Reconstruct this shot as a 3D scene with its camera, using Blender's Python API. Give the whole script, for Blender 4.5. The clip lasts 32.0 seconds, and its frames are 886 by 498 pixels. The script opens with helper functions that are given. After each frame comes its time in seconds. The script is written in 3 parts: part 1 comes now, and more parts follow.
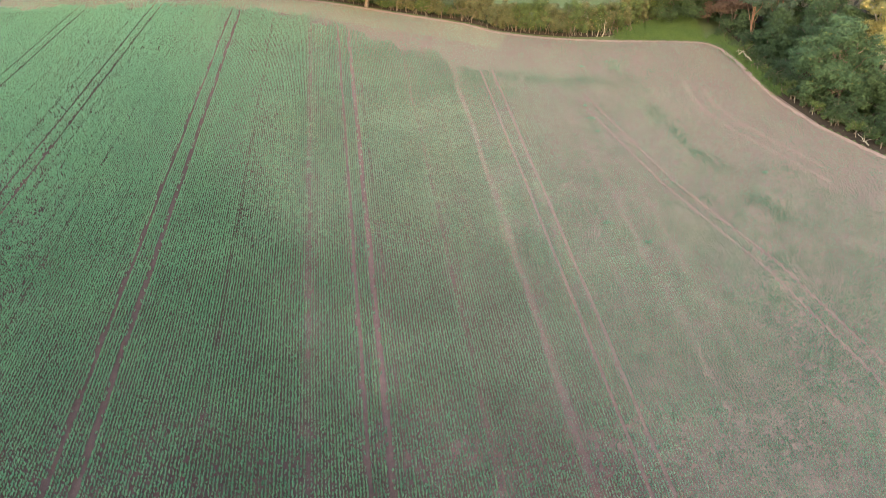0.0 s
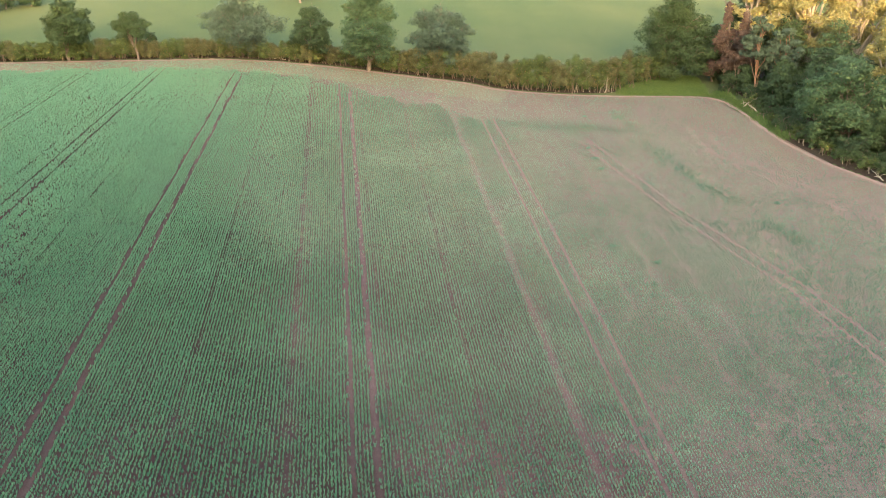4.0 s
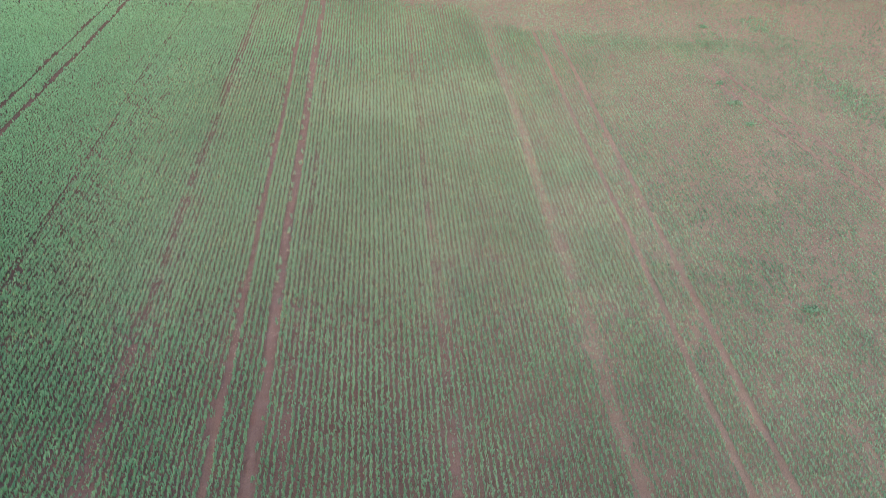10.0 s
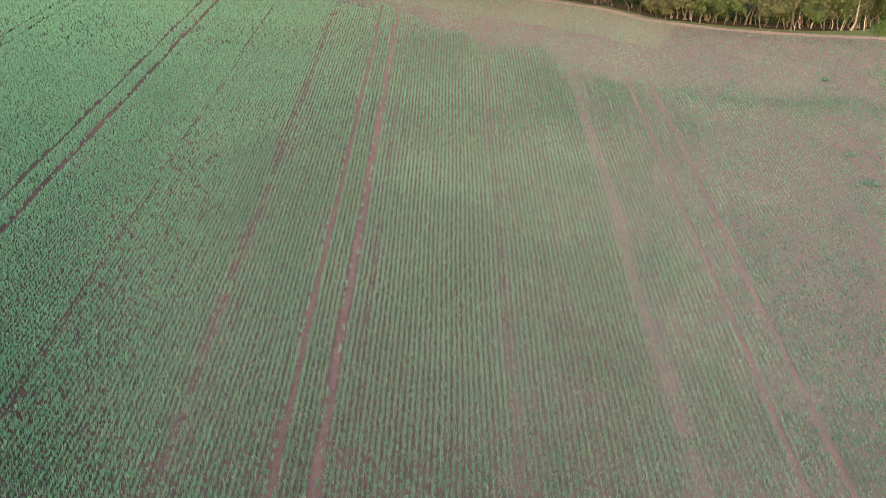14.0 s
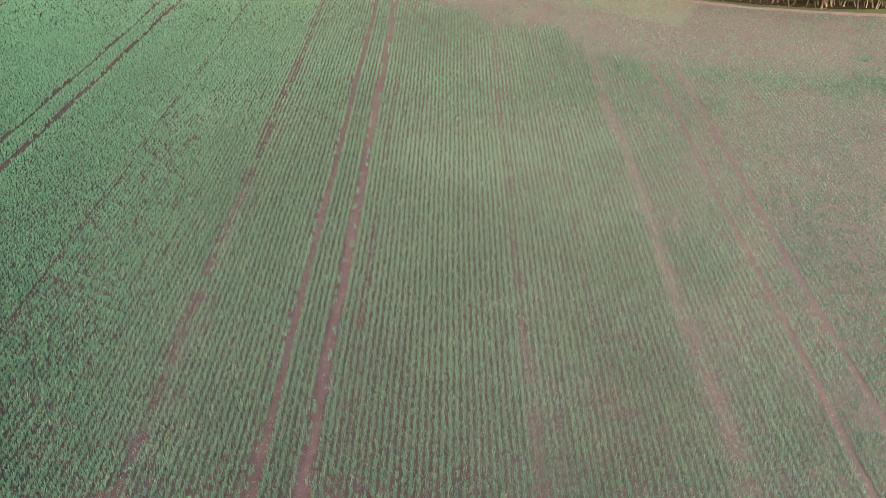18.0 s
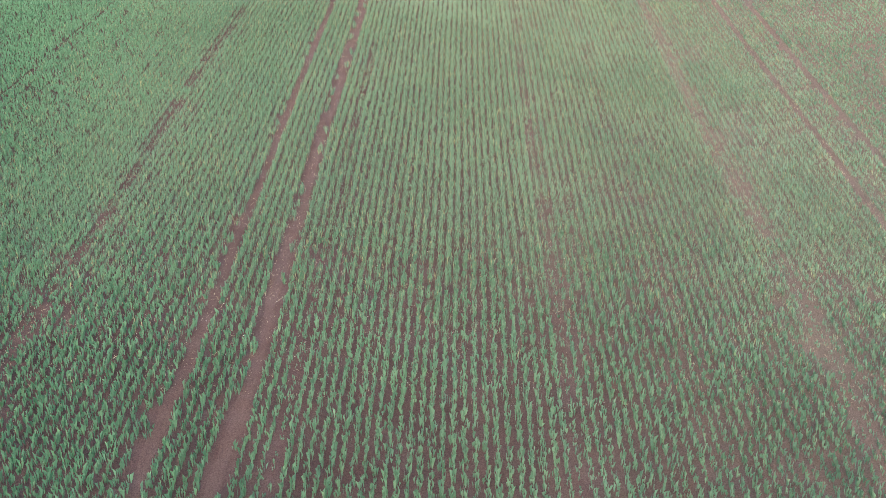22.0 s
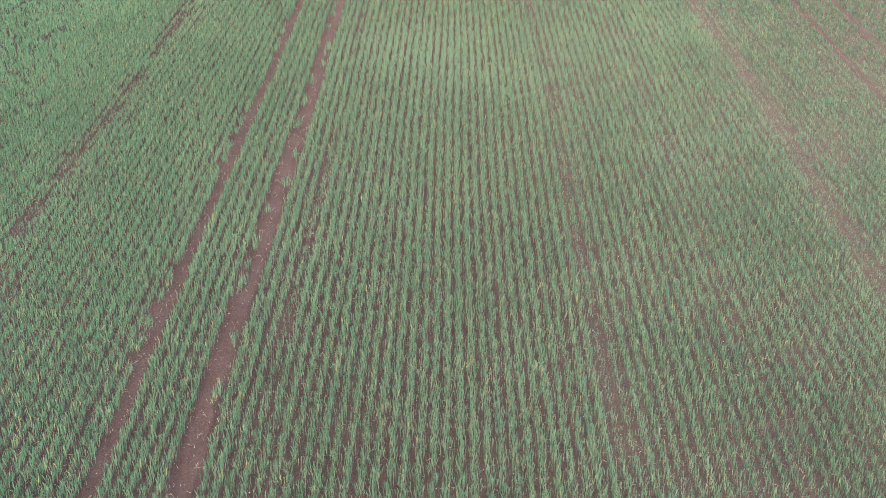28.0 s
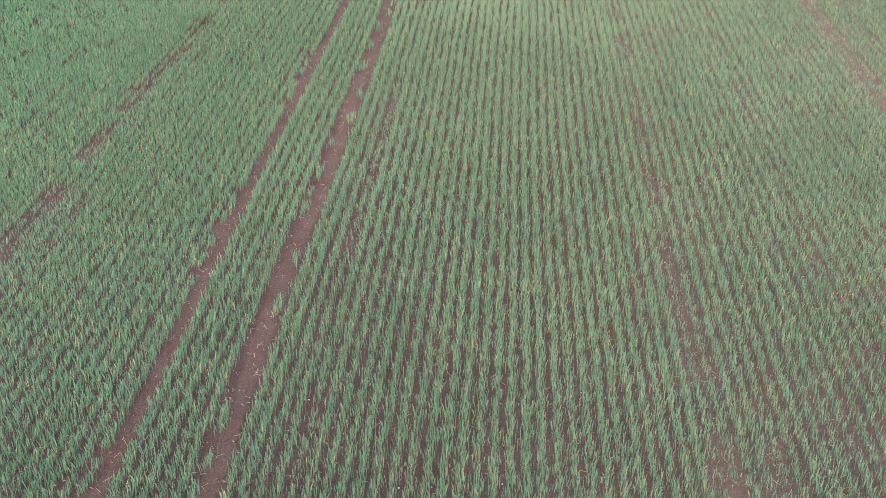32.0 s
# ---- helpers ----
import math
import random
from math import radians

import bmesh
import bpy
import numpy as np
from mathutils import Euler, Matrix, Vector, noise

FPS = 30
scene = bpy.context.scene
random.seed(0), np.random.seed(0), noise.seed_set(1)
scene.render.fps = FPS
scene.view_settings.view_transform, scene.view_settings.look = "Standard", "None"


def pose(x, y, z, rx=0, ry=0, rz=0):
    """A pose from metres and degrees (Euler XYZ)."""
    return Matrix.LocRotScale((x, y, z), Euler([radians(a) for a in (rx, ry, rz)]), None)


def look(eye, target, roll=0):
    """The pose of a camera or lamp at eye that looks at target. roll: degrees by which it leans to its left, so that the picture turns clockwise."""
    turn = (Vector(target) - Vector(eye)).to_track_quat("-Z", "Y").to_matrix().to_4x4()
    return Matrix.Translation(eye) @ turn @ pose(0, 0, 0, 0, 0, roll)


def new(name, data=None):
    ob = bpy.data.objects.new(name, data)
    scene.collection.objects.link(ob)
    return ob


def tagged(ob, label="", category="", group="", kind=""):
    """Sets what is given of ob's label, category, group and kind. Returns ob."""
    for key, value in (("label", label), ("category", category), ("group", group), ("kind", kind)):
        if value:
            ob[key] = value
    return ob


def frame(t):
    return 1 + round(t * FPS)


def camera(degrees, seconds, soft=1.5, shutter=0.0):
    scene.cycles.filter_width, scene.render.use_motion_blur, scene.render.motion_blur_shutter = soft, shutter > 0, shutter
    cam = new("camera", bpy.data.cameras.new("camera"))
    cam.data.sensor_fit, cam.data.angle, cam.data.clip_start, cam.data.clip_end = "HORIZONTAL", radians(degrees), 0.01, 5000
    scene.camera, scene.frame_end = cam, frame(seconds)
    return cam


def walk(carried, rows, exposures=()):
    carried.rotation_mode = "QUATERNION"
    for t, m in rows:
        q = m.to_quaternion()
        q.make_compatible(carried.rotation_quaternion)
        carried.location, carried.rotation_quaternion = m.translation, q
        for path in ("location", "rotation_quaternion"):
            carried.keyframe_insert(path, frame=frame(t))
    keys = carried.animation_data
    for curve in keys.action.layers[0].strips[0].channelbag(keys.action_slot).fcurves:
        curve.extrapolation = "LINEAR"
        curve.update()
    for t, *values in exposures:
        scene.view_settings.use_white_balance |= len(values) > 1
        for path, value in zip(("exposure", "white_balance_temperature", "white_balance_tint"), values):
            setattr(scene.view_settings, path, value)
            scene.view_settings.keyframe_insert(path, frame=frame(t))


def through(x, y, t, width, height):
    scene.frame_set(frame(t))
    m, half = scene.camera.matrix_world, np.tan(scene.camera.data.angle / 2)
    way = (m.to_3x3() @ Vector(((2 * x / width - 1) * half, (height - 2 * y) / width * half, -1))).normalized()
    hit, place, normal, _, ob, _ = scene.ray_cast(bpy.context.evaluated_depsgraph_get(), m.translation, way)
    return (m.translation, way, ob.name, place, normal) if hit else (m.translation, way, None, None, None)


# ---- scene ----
# ---- camera ----
cam = camera(51.98, 32.0, soft=0.9, shutter=0.25)
PATH = [
    (0, (-6.388, -75.910, 40.602), (-5.422, -66.840, 36.503), 0.35),
    (0.5, (-6.432, -75.978, 39.472), (-5.452, -66.715, 35.834), 0.30),
    (1, (-6.423, -76.299, 38.617), (-5.433, -66.833, 35.547), 0.21),
    (1.5, (-6.171, -76.412, 36.896), (-5.196, -66.923, 33.894), 0.20),
    (2, (-5.968, -76.354, 35.042), (-5.012, -66.849, 32.085), 0.12),
    (2.5, (-5.503, -76.049, 33.276), (-4.572, -66.531, 30.355), -0.03),
    (3, (-5.212, -75.891, 31.489), (-4.301, -66.359, 28.607), -0.12),
    (3.5, (-4.913, -75.650, 29.652), (-4.019, -66.104, 26.812), -0.20),
    (5.5, (-4.477, -74.652, 21.919), (-3.619, -65.047, 19.271), -0.42),
    (6, (-4.331, -74.366, 19.908), (-3.483, -64.746, 17.313), -0.42),
    (6.5, (-4.099, -73.929, 19.012), (-3.265, -64.311, 16.407), -0.55),
    (7, (-2.824, -70.299, 18.494), (-2.041, -60.679, 15.876), -0.57),
    (7.5, (-0.607, -57.457, 17.915), (0.073, -47.892, 15.077), -0.50),
    (8, (1.485, -45.628, 17.486), (2.024, -36.129, 14.407), -0.21),
    (8.5, (0.906, -36.786, 17.908), (1.503, -27.382, 14.560), -0.06),
    (9, (0.175, -29.731, 18.972), (0.754, -20.444, 15.308), -0.14),
    (9.5, (1.722, -24.733, 19.583), (2.132, -15.467, 15.845), -0.33),
    (10, (2.282, -21.276, 20.373), (2.655, -12.004, 16.646), -0.41),
    (10.5, (2.550, -17.667, 21.253), (2.935, -8.386, 17.550), -0.38),
    (11, (2.632, -14.496, 22.329), (3.001, -5.223, 18.603), -0.34),
    (11.5, (2.228, -12.264, 23.229), (2.402, -3.007, 19.451), -0.14),
    (12, (1.861, -10.863, 23.462), (1.798, -1.599, 19.699), -0.06),
    (12.5, (2.074, -10.326, 23.474), (1.953, -1.060, 19.715), -0.16),
    (13, (2.081, -10.248, 23.259), (1.910, -0.976, 19.517), -0.24),
    (13.5, (1.856, -10.347, 22.986), (1.523, -1.074, 19.259), -0.18),
    (15.5, (1.858, -9.224, 22.743), (1.499, 0.041, 18.998), -0.37),
    (16, (1.718, -7.561, 23.070), (1.365, 1.700, 19.314), -0.35),
    (16.5, (1.669, -5.905, 23.184), (1.320, 3.371, 19.465), -0.39),
    (17, (1.565, -4.857, 22.537), (1.212, 4.422, 18.825), -0.45),
    (17.5, (1.387, -4.406, 21.332), (1.034, 4.872, 17.619), -0.30),
    (18, (1.304, -4.448, 20.011), (0.959, 4.826, 16.286), -0.21),
    (18.5, (1.509, -4.553, 18.581), (1.128, 4.723, 14.864), -0.23),
    (19, (1.575, -4.718, 17.224), (1.205, 4.556, 13.502), -0.07),
    (19.5, (1.544, -4.802, 15.875), (1.197, 4.474, 12.154), 0.07),
    (20, (1.503, -4.860, 14.508), (1.170, 4.416, 10.789), 0.21),
    (20.5, (1.468, -4.886, 13.240), (1.136, 4.382, 9.500), 0.35),
    (21, (1.450, -4.960, 12.006), (1.114, 4.299, 8.245), 0.45),
    (21.5, (1.383, -4.963, 11.169), (1.044, 4.290, 7.392), 0.54),
    (22, (1.314, -4.594, 11.231), (0.973, 4.647, 7.425), 0.59),
    (22.5, (1.248, -3.557, 11.531), (0.909, 5.682, 7.721), 0.56),
    (23, (1.154, -1.889, 11.943), (0.804, 7.348, 8.130), 0.51),
    (23.5, (1.000, 0.340, 12.490), (0.655, 9.577, 8.673), 0.48),
    (24, (0.919, 3.127, 13.103), (0.555, 12.365, 9.290), 0.27),
    (24.5, (0.861, 6.330, 13.921), (0.483, 15.567, 10.110), 0.05),
    (25, (0.753, 9.390, 14.381), (0.395, 18.613, 10.533), -0.13),
    (25.5, (0.581, 11.743, 13.768), (0.248, 20.968, 9.924), -0.10),
    (27.5, (0.601, 13.737, 11.929), (0.245, 22.898, 7.936), -0.23),
    (28, (0.556, 13.658, 11.702), (0.230, 22.821, 7.710), -0.10),
    (28.5, (0.648, 13.638, 11.700), (0.281, 22.787, 7.679), -0.12),
    (29, (0.537, 13.636, 11.657), (0.018, 22.773, 7.628), -0.11),
    (29.5, (0.389, 13.612, 11.653), (-0.474, 22.719, 7.614), -0.07),
    (30, (0.360, 13.610, 11.666), (-0.594, 22.704, 7.618), -0.14),
    (30.5, (0.334, 13.606, 11.648), (-0.615, 22.701, 7.601), -0.13),
    (31, (0.276, 13.543, 11.087), (-0.658, 22.651, 7.066), 0.00),
    (31.5, (0.214, 13.479, 10.132), (-0.702, 22.600, 6.135), 0.10),
    (32, (0.268, 13.467, 9.876), (-0.641, 22.589, 5.880), 0.11),
]
# the flying camera's own exposure wanders a little
EXPOSURES = [(0, 3.44), (1, 3.36), (2, 3.29), (5, 3.41), (7, 3.41), (10, 3.27), (12, 3.16), (17, 3.16), (20, 3.26), (22, 3.37), (24, 3.28), (30, 3.29), (32, 3.29)]
walk(cam, [(t, look(eye, target, roll)) for t, eye, target, roll in PATH], EXPOSURES)

# ---- light ----
SUN_UP, SUN_FROM = 9.0, -93.0          # degrees above the horizon; heading of the sun from +x
world = bpy.data.worlds.new("sky")
scene.world = world
world.use_nodes = True
wn, wl = world.node_tree.nodes, world.node_tree.links
sky = wn.new("ShaderNodeTexSky")
sky.sky_type = "NISHITA"
sky.sun_disc = False
sky.sun_elevation = radians(SUN_UP)
sky.sun_rotation = radians(90 - SUN_FROM)
sky.air_density, sky.dust_density, sky.ozone_density = 1.2, 3.0, 1.0
wl.new(sky.outputs[0], wn["Background"].inputs[0])
wn["Background"].inputs[1].default_value = 0.15
sun = new("sun", bpy.data.lights.new("sun", "SUN"))
sun.data.energy, sun.data.angle, sun.data.color = 1.1, radians(2.0), (1.0, 0.70, 0.41)
az = radians(SUN_FROM)
sun_way = Vector((math.cos(az) * math.cos(radians(SUN_UP)), math.sin(az) * math.cos(radians(SUN_UP)), math.sin(radians(SUN_UP))))
sun.matrix_world = look(sun_way * 100, (0, 0, 0))

# ---- materials ----


def material(name, rough=0.8, spec=0.3):
    m = bpy.data.materials.new(name)
    m.use_nodes = True
    b = m.node_tree.nodes["Principled BSDF"]
    b.inputs["Roughness"].default_value = rough
    b.inputs["Specular IOR Level"].default_value = spec
    return m, m.node_tree.nodes, m.node_tree.links, b


def noise_node(n, l, scale, detail=4.0, space="Object", rough=0.55, stretch=None):
    co = n.new("ShaderNodeTexCoord")
    tex = n.new("ShaderNodeTexNoise")
    tex.inputs["Scale"].default_value, tex.inputs["Detail"].default_value = scale, detail
    tex.inputs["Roughness"].default_value = rough
    if stretch:
        mp = n.new("ShaderNodeMapping")
        mp.inputs["Scale"].default_value = stretch
        l.new(co.outputs[space], mp.inputs["Vector"])
        l.new(mp.outputs[0], tex.inputs["Vector"])
    else:
        l.new(co.outputs[space], tex.inputs["Vector"])
    return tex.outputs["Fac"]


def ramp(n, l, fac, stops):
    r = n.new("ShaderNodeValToRGB")
    while len(r.color_ramp.elements) < len(stops):
        r.color_ramp.elements.new(0.5)
    for e, (p, c) in zip(r.color_ramp.elements, stops):
        e.position, e.color = p, (*c, 1)
    l.new(fac, r.inputs[0])
    return r.outputs[0]


def mix(n, l, fac, a, b, kind="MIX"):
    x = n.new("ShaderNodeMix")
    x.data_type, x.blend_type = "RGBA", kind
    for sock, v in ((x.inputs[0], fac), (x.inputs[6], a), (x.inputs[7], b)):
        if isinstance(v, (int, float)):
            sock.default_value = v
        elif isinstance(v, tuple):
            sock.default_value = (*v, 1)
        else:
            l.new(v, sock)
    return x.outputs[2]


def bump(n, l, b, height, strength, distance):
    k = n.new("ShaderNodeBump")
    k.inputs["Strength"].default_value, k.inputs["Distance"].default_value = strength, distance
    l.new(height, k.inputs["Height"])
    l.new(k.outputs[0], b.inputs["Normal"])


def soil_material(name, dark, light, pale, east=None):
    """Tilled soil: clods, crumbs and uneven patches; east: darker to the west, with a paler, chalkier ground that takes
    over up the slope.
    """
    m, n, l, b = material(name, 0.97, 0.05)
    big = noise_node(n, l, 0.09, 5)
    mid = noise_node(n, l, 1.3, 6)
    fine = noise_node(n, l, 26, 8, rough=0.8)
    c = ramp(n, l, big, [(0.3, dark), (0.7, light)])
    c = mix(n, l, 0.35, c, ramp(n, l, mid, [(0.3, dark), (0.72, pale)]))
    if east:
        co = n.new("ShaderNodeTexCoord")
        sep = n.new("ShaderNodeSeparateXYZ")
        l.new(co.outputs["Object"], sep.inputs[0])
        sl = n.new("ShaderNodeMath")
        sl.operation, sl.inputs[1].default_value = "MULTIPLY", 0.32
        l.new(sep.outputs["Y"], sl.inputs[0])
        ad = n.new("ShaderNodeMath")
        ad.operation = "ADD"
        l.new(sep.outputs["X"], ad.inputs[0])
        l.new(sl.outputs[0], ad.inputs[1])
        wob = n.new("ShaderNodeMath")
        wob.operation, wob.inputs[1].default_value, wob.inputs[2].default_value = "MULTIPLY_ADD", 22.0, -11.0
        l.new(noise_node(n, l, 0.06, 5), wob.inputs[0])
        sm = n.new("ShaderNodeMath")
        sm.operation = "ADD"
        l.new(ad.outputs[0], sm.inputs[0])
        l.new(wob.outputs[0], sm.inputs[1])
        mr = n.new("ShaderNodeMapRange")
        mr.inputs["From Min"].default_value, mr.inputs["From Max"].default_value = 3.0, 24.0
        mr.interpolation_type = "SMOOTHSTEP"
        l.new(sm.outputs[0], mr.inputs["Value"])
        # darker towards the west
        west_fade = n.new("ShaderNodeMapRange")
        west_fade.inputs["From Min"].default_value, west_fade.inputs["From Max"].default_value = -16.0, 0.0
        west_fade.interpolation_type = "SMOOTHSTEP"
        l.new(sm.outputs[0], west_fade.inputs["Value"])
        c = mix(n, l, west_fade.outputs[0], mix(n, l, 1.0, c, (0.52, 0.54, 0.54), "MULTIPLY"), c)
        e = mix(n, l, 0.5, ramp(n, l, mid, [(0.3, east[0]), (0.7, east[1])]), ramp(n, l, noise_node(n, l, 0.35, 6, stretch=(1, 0.25, 1)), [(0.35, east[0]), (0.65, east[2])]))
        c = mix(n, l, mr.outputs[0], c, e)
    c = mix(n, l, 0.8, c, ramp(n, l, fine, [(0.36, (0.2, 0.2, 0.2)), (0.66, (0.76, 0.74, 0.72))]), "OVERLAY")
    l.new(c, b.inputs["Base Color"])
    bump(n, l, b, fine, 1.0, 0.06)
    return m


def leaf_material(name, dark, light, odd=None, scale=0.35, through=0.25, rough=0.6, lush=None, spec=0.18):
    """Leaves: each one its own tone, patches over the plant, and light through the blade; lush: the thick crop's deeper
    greens, painted paler up the slope for the sheen of a grazing view.
    """
    m, n, l, b = material(name, rough, spec)
    geo = n.new("ShaderNodeNewGeometry")
    patch = noise_node(n, l, scale, 3)
    c = ramp(n, l, geo.outputs["Random Per Island"], [(0.0, dark), (1.0, light)])
    c = mix(n, l, 0.3, c, ramp(n, l, patch, [(0.35, dark), (0.68, light)]))
    if lush:
        co = n.new("ShaderNodeTexCoord")
        sep = n.new("ShaderNodeSeparateXYZ")
        l.new(co.outputs["Object"], sep.inputs[0])
        wob = n.new("ShaderNodeMath")
        wob.operation, wob.inputs[1].default_value = "MULTIPLY_ADD", 12.0
        l.new(noise_node(n, l, 0.12, 4), wob.inputs[0])
        sl = n.new("ShaderNodeMath")
        sl.operation, sl.inputs[1].default_value = "MULTIPLY_ADD", 0.25
        l.new(sep.outputs["Y"], sl.inputs[0])
        l.new(sep.outputs["X"], sl.inputs[2])
        l.new(sl.outputs[0], wob.inputs[2])
        mr = n.new("ShaderNodeMapRange")
        mr.inputs["From Min"].default_value, mr.inputs["From Max"].default_value = lush[2] - 8.0, lush[2] + 27.0
        l.new(wob.outputs[0], mr.inputs["Value"])
        # paler with distance: the grazing sheen is put into the leaf colour
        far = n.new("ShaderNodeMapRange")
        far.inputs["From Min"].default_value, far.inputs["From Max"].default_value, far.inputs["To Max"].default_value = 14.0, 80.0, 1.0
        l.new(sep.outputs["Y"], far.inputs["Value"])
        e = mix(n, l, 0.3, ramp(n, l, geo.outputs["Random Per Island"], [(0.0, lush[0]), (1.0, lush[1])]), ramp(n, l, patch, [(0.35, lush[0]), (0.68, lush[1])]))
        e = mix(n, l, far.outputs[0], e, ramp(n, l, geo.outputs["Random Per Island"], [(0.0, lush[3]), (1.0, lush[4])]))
        c = mix(n, l, mr.outputs[0], e, c)
    if odd:
        pick = n.new("ShaderNodeMath")
        pick.operation = "GREATER_THAN"
        pick.inputs[1].default_value = odd[1]
        w = n.new("ShaderNodeMath")
        w.operation = "FRACT"
        t9 = n.new("ShaderNodeMath")
        t9.operation = "MULTIPLY"
        t9.inputs[1].default_value = 37.31
        l.new(geo.outputs["Random Per Island"], t9.inputs[0])
        l.new(t9.outputs[0], w.inputs[0])
        l.new(w.outputs[0], pick.inputs[0])
        c = mix(n, l, pick.outputs[0], c, odd[0])
    l.new(c, b.inputs["Base Color"])
    tr = n.new("ShaderNodeBsdfTranslucent")
    l.new(c, tr.inputs["Color"])
    sh = n.new("ShaderNodeMixShader")
    sh.inputs[0].default_value = through
    out = n["Material Output"]
    l.new(b.outputs[0], sh.inputs[1])
    l.new(tr.outputs[0], sh.inputs[2])
    l.new(sh.outputs[0], out.inputs["Surface"])
    return m


def bark_material(name, dark, light):
    m, n, l, b = material(name, 0.9, 0.2)
    f = noise_node(n, l, 5.0, 6, stretch=(1, 1, 0.25))
    g = noise_node(n, l, 0.8, 3)
    c = ramp(n, l, f, [(0.3, dark), (0.7, light)])
    c = mix(n, l, 0.3, c, ramp(n, l, g, [(0.35, dark), (0.7, light)]))
    l.new(c, b.inputs["Base Color"])
    bump(n, l, b, f, 0.6, 0.04)
    return m


def grass_material(name, a, b_, c_):
    m, n, l, b = material(name, 0.95, 0.04)
    big = noise_node(n, l, 0.014, 5)
    mid = noise_node(n, l, 0.12, 5, stretch=(1, 0.35, 1))
    fine = noise_node(n, l, 9, 5, rough=0.7)
    c = ramp(n, l, big, [(0.3, a), (0.7, b_)])
    c = mix(n, l, 0.4, c, ramp(n, l, mid, [(0.3, a), (0.7, c_)]))
    c = mix(n, l, 0.45, c, ramp(n, l, fine, [(0.3, (0.36, 0.36, 0.36)), (0.7, (0.62, 0.62, 0.62))]), "OVERLAY")
    l.new(c, b.inputs["Base Color"])
    bump(n, l, b, fine, 0.6, 0.06)
    return m


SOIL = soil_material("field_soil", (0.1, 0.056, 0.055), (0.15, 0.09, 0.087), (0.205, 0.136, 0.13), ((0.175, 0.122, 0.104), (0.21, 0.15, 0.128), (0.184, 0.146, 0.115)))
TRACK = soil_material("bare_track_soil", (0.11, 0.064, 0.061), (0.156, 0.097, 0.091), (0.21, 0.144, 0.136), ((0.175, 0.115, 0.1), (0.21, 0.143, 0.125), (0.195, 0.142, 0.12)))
TURN = soil_material("pale_track_soil", (0.195, 0.13, 0.111), (0.235, 0.163, 0.14), (0.258, 0.182, 0.156))
HEADLAND = soil_material("headland_soil", (0.172, 0.14, 0.104), (0.21, 0.172, 0.128), (0.232, 0.19, 0.144))
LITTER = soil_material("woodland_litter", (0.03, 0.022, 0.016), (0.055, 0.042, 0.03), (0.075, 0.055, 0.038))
MARGIN = soil_material("pale_margin_soil", (0.25, 0.165, 0.142), (0.305, 0.212, 0.184), (0.345, 0.25, 0.218))
MEADOW = grass_material("meadow_grass", (0.05, 0.078, 0.033), (0.132, 0.132, 0.058), (0.084, 0.104, 0.042))
VERGE = leaf_material("verge_grass_blades", (0.055, 0.10, 0.028), (0.125, 0.175, 0.05), through=0.3)
# greens of the far crop, with the grazing sheen painted in
FAR_SHEEN = ((0.082, 0.195, 0.115), (0.205, 0.365, 0.232))
# lightened copy of CROP_MASS, offsetting how fine near blades shade each other
CROP = leaf_material("cereal_leaf", (0.09, 0.152, 0.094), (0.29, 0.385, 0.275), odd=((0.42, 0.37, 0.21), 0.95), scale=0.1, through=0.4, rough=0.5, spec=0.36, lush=((0.055, 0.142, 0.082), (0.165, 0.31, 0.19), -6.0, *FAR_SHEEN))
CROP_MASS = leaf_material("cereal_leaf_mass", (0.074, 0.138, 0.088), (0.232, 0.338, 0.23), scale=0.1, through=0.36, rough=0.5, spec=0.34, lush=((0.042, 0.125, 0.07), (0.134, 0.275, 0.16), -4.0, *FAR_SHEEN))
OAK = leaf_material("oak_leaf", (0.030, 0.050, 0.017), (0.062, 0.088, 0.030), through=0.12)
ASH = leaf_material("ash_leaf", (0.038, 0.07, 0.03), (0.084, 0.128, 0.056), odd=((0.12, 0.12, 0.04), 0.96), through=0.12)
WILLOW = leaf_material("willow_leaf", (0.05, 0.074, 0.045), (0.088, 0.118, 0.075), through=0.12)
HAWTHORN = leaf_material("hawthorn_leaf", (0.066, 0.07, 0.027), (0.145, 0.138, 0.056), odd=((0.2, 0.14, 0.07), 0.94), through=0.12)
THORN_GREEN = leaf_material("green_thorn_leaf", (0.05, 0.072, 0.02), (0.105, 0.13, 0.038), odd=((0.22, 0.2, 0.055), 0.97), through=0.12)
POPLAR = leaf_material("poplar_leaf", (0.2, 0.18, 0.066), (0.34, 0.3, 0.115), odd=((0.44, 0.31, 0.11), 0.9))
DEAD = leaf_material("dead_needles", (0.07, 0.043, 0.032), (0.14, 0.088, 0.064), through=0.12)
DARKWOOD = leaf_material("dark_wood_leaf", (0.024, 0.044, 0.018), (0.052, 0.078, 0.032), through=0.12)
BARK = bark_material("grey_bark", (0.09, 0.064, 0.05), (0.22, 0.165, 0.13))
PALEBARK = bark_material("pale_bark", (0.095, 0.066, 0.05), (0.22, 0.165, 0.125))
WHITEBARK = bark_material("bleached_bark", (0.22, 0.18, 0.14), (0.40, 0.34, 0.28))
DEADBARK = bark_material("reddish_bark", (0.12, 0.065, 0.045), (0.26, 0.15, 0.10))
STRAW = leaf_material("straw", (0.36, 0.27, 0.17), (0.6, 0.48, 0.33), through=0.05)
STONE = leaf_material("field_stone", (0.38, 0.31, 0.27), (0.68, 0.6, 0.54), through=0.0, rough=0.9)
TIMBER = bark_material("weathered_timber", (0.14, 0.105, 0.08), (0.28, 0.225, 0.175))

# ---- mesh helpers ----
PLAN = 1.333       # metres to one unit of the plan below


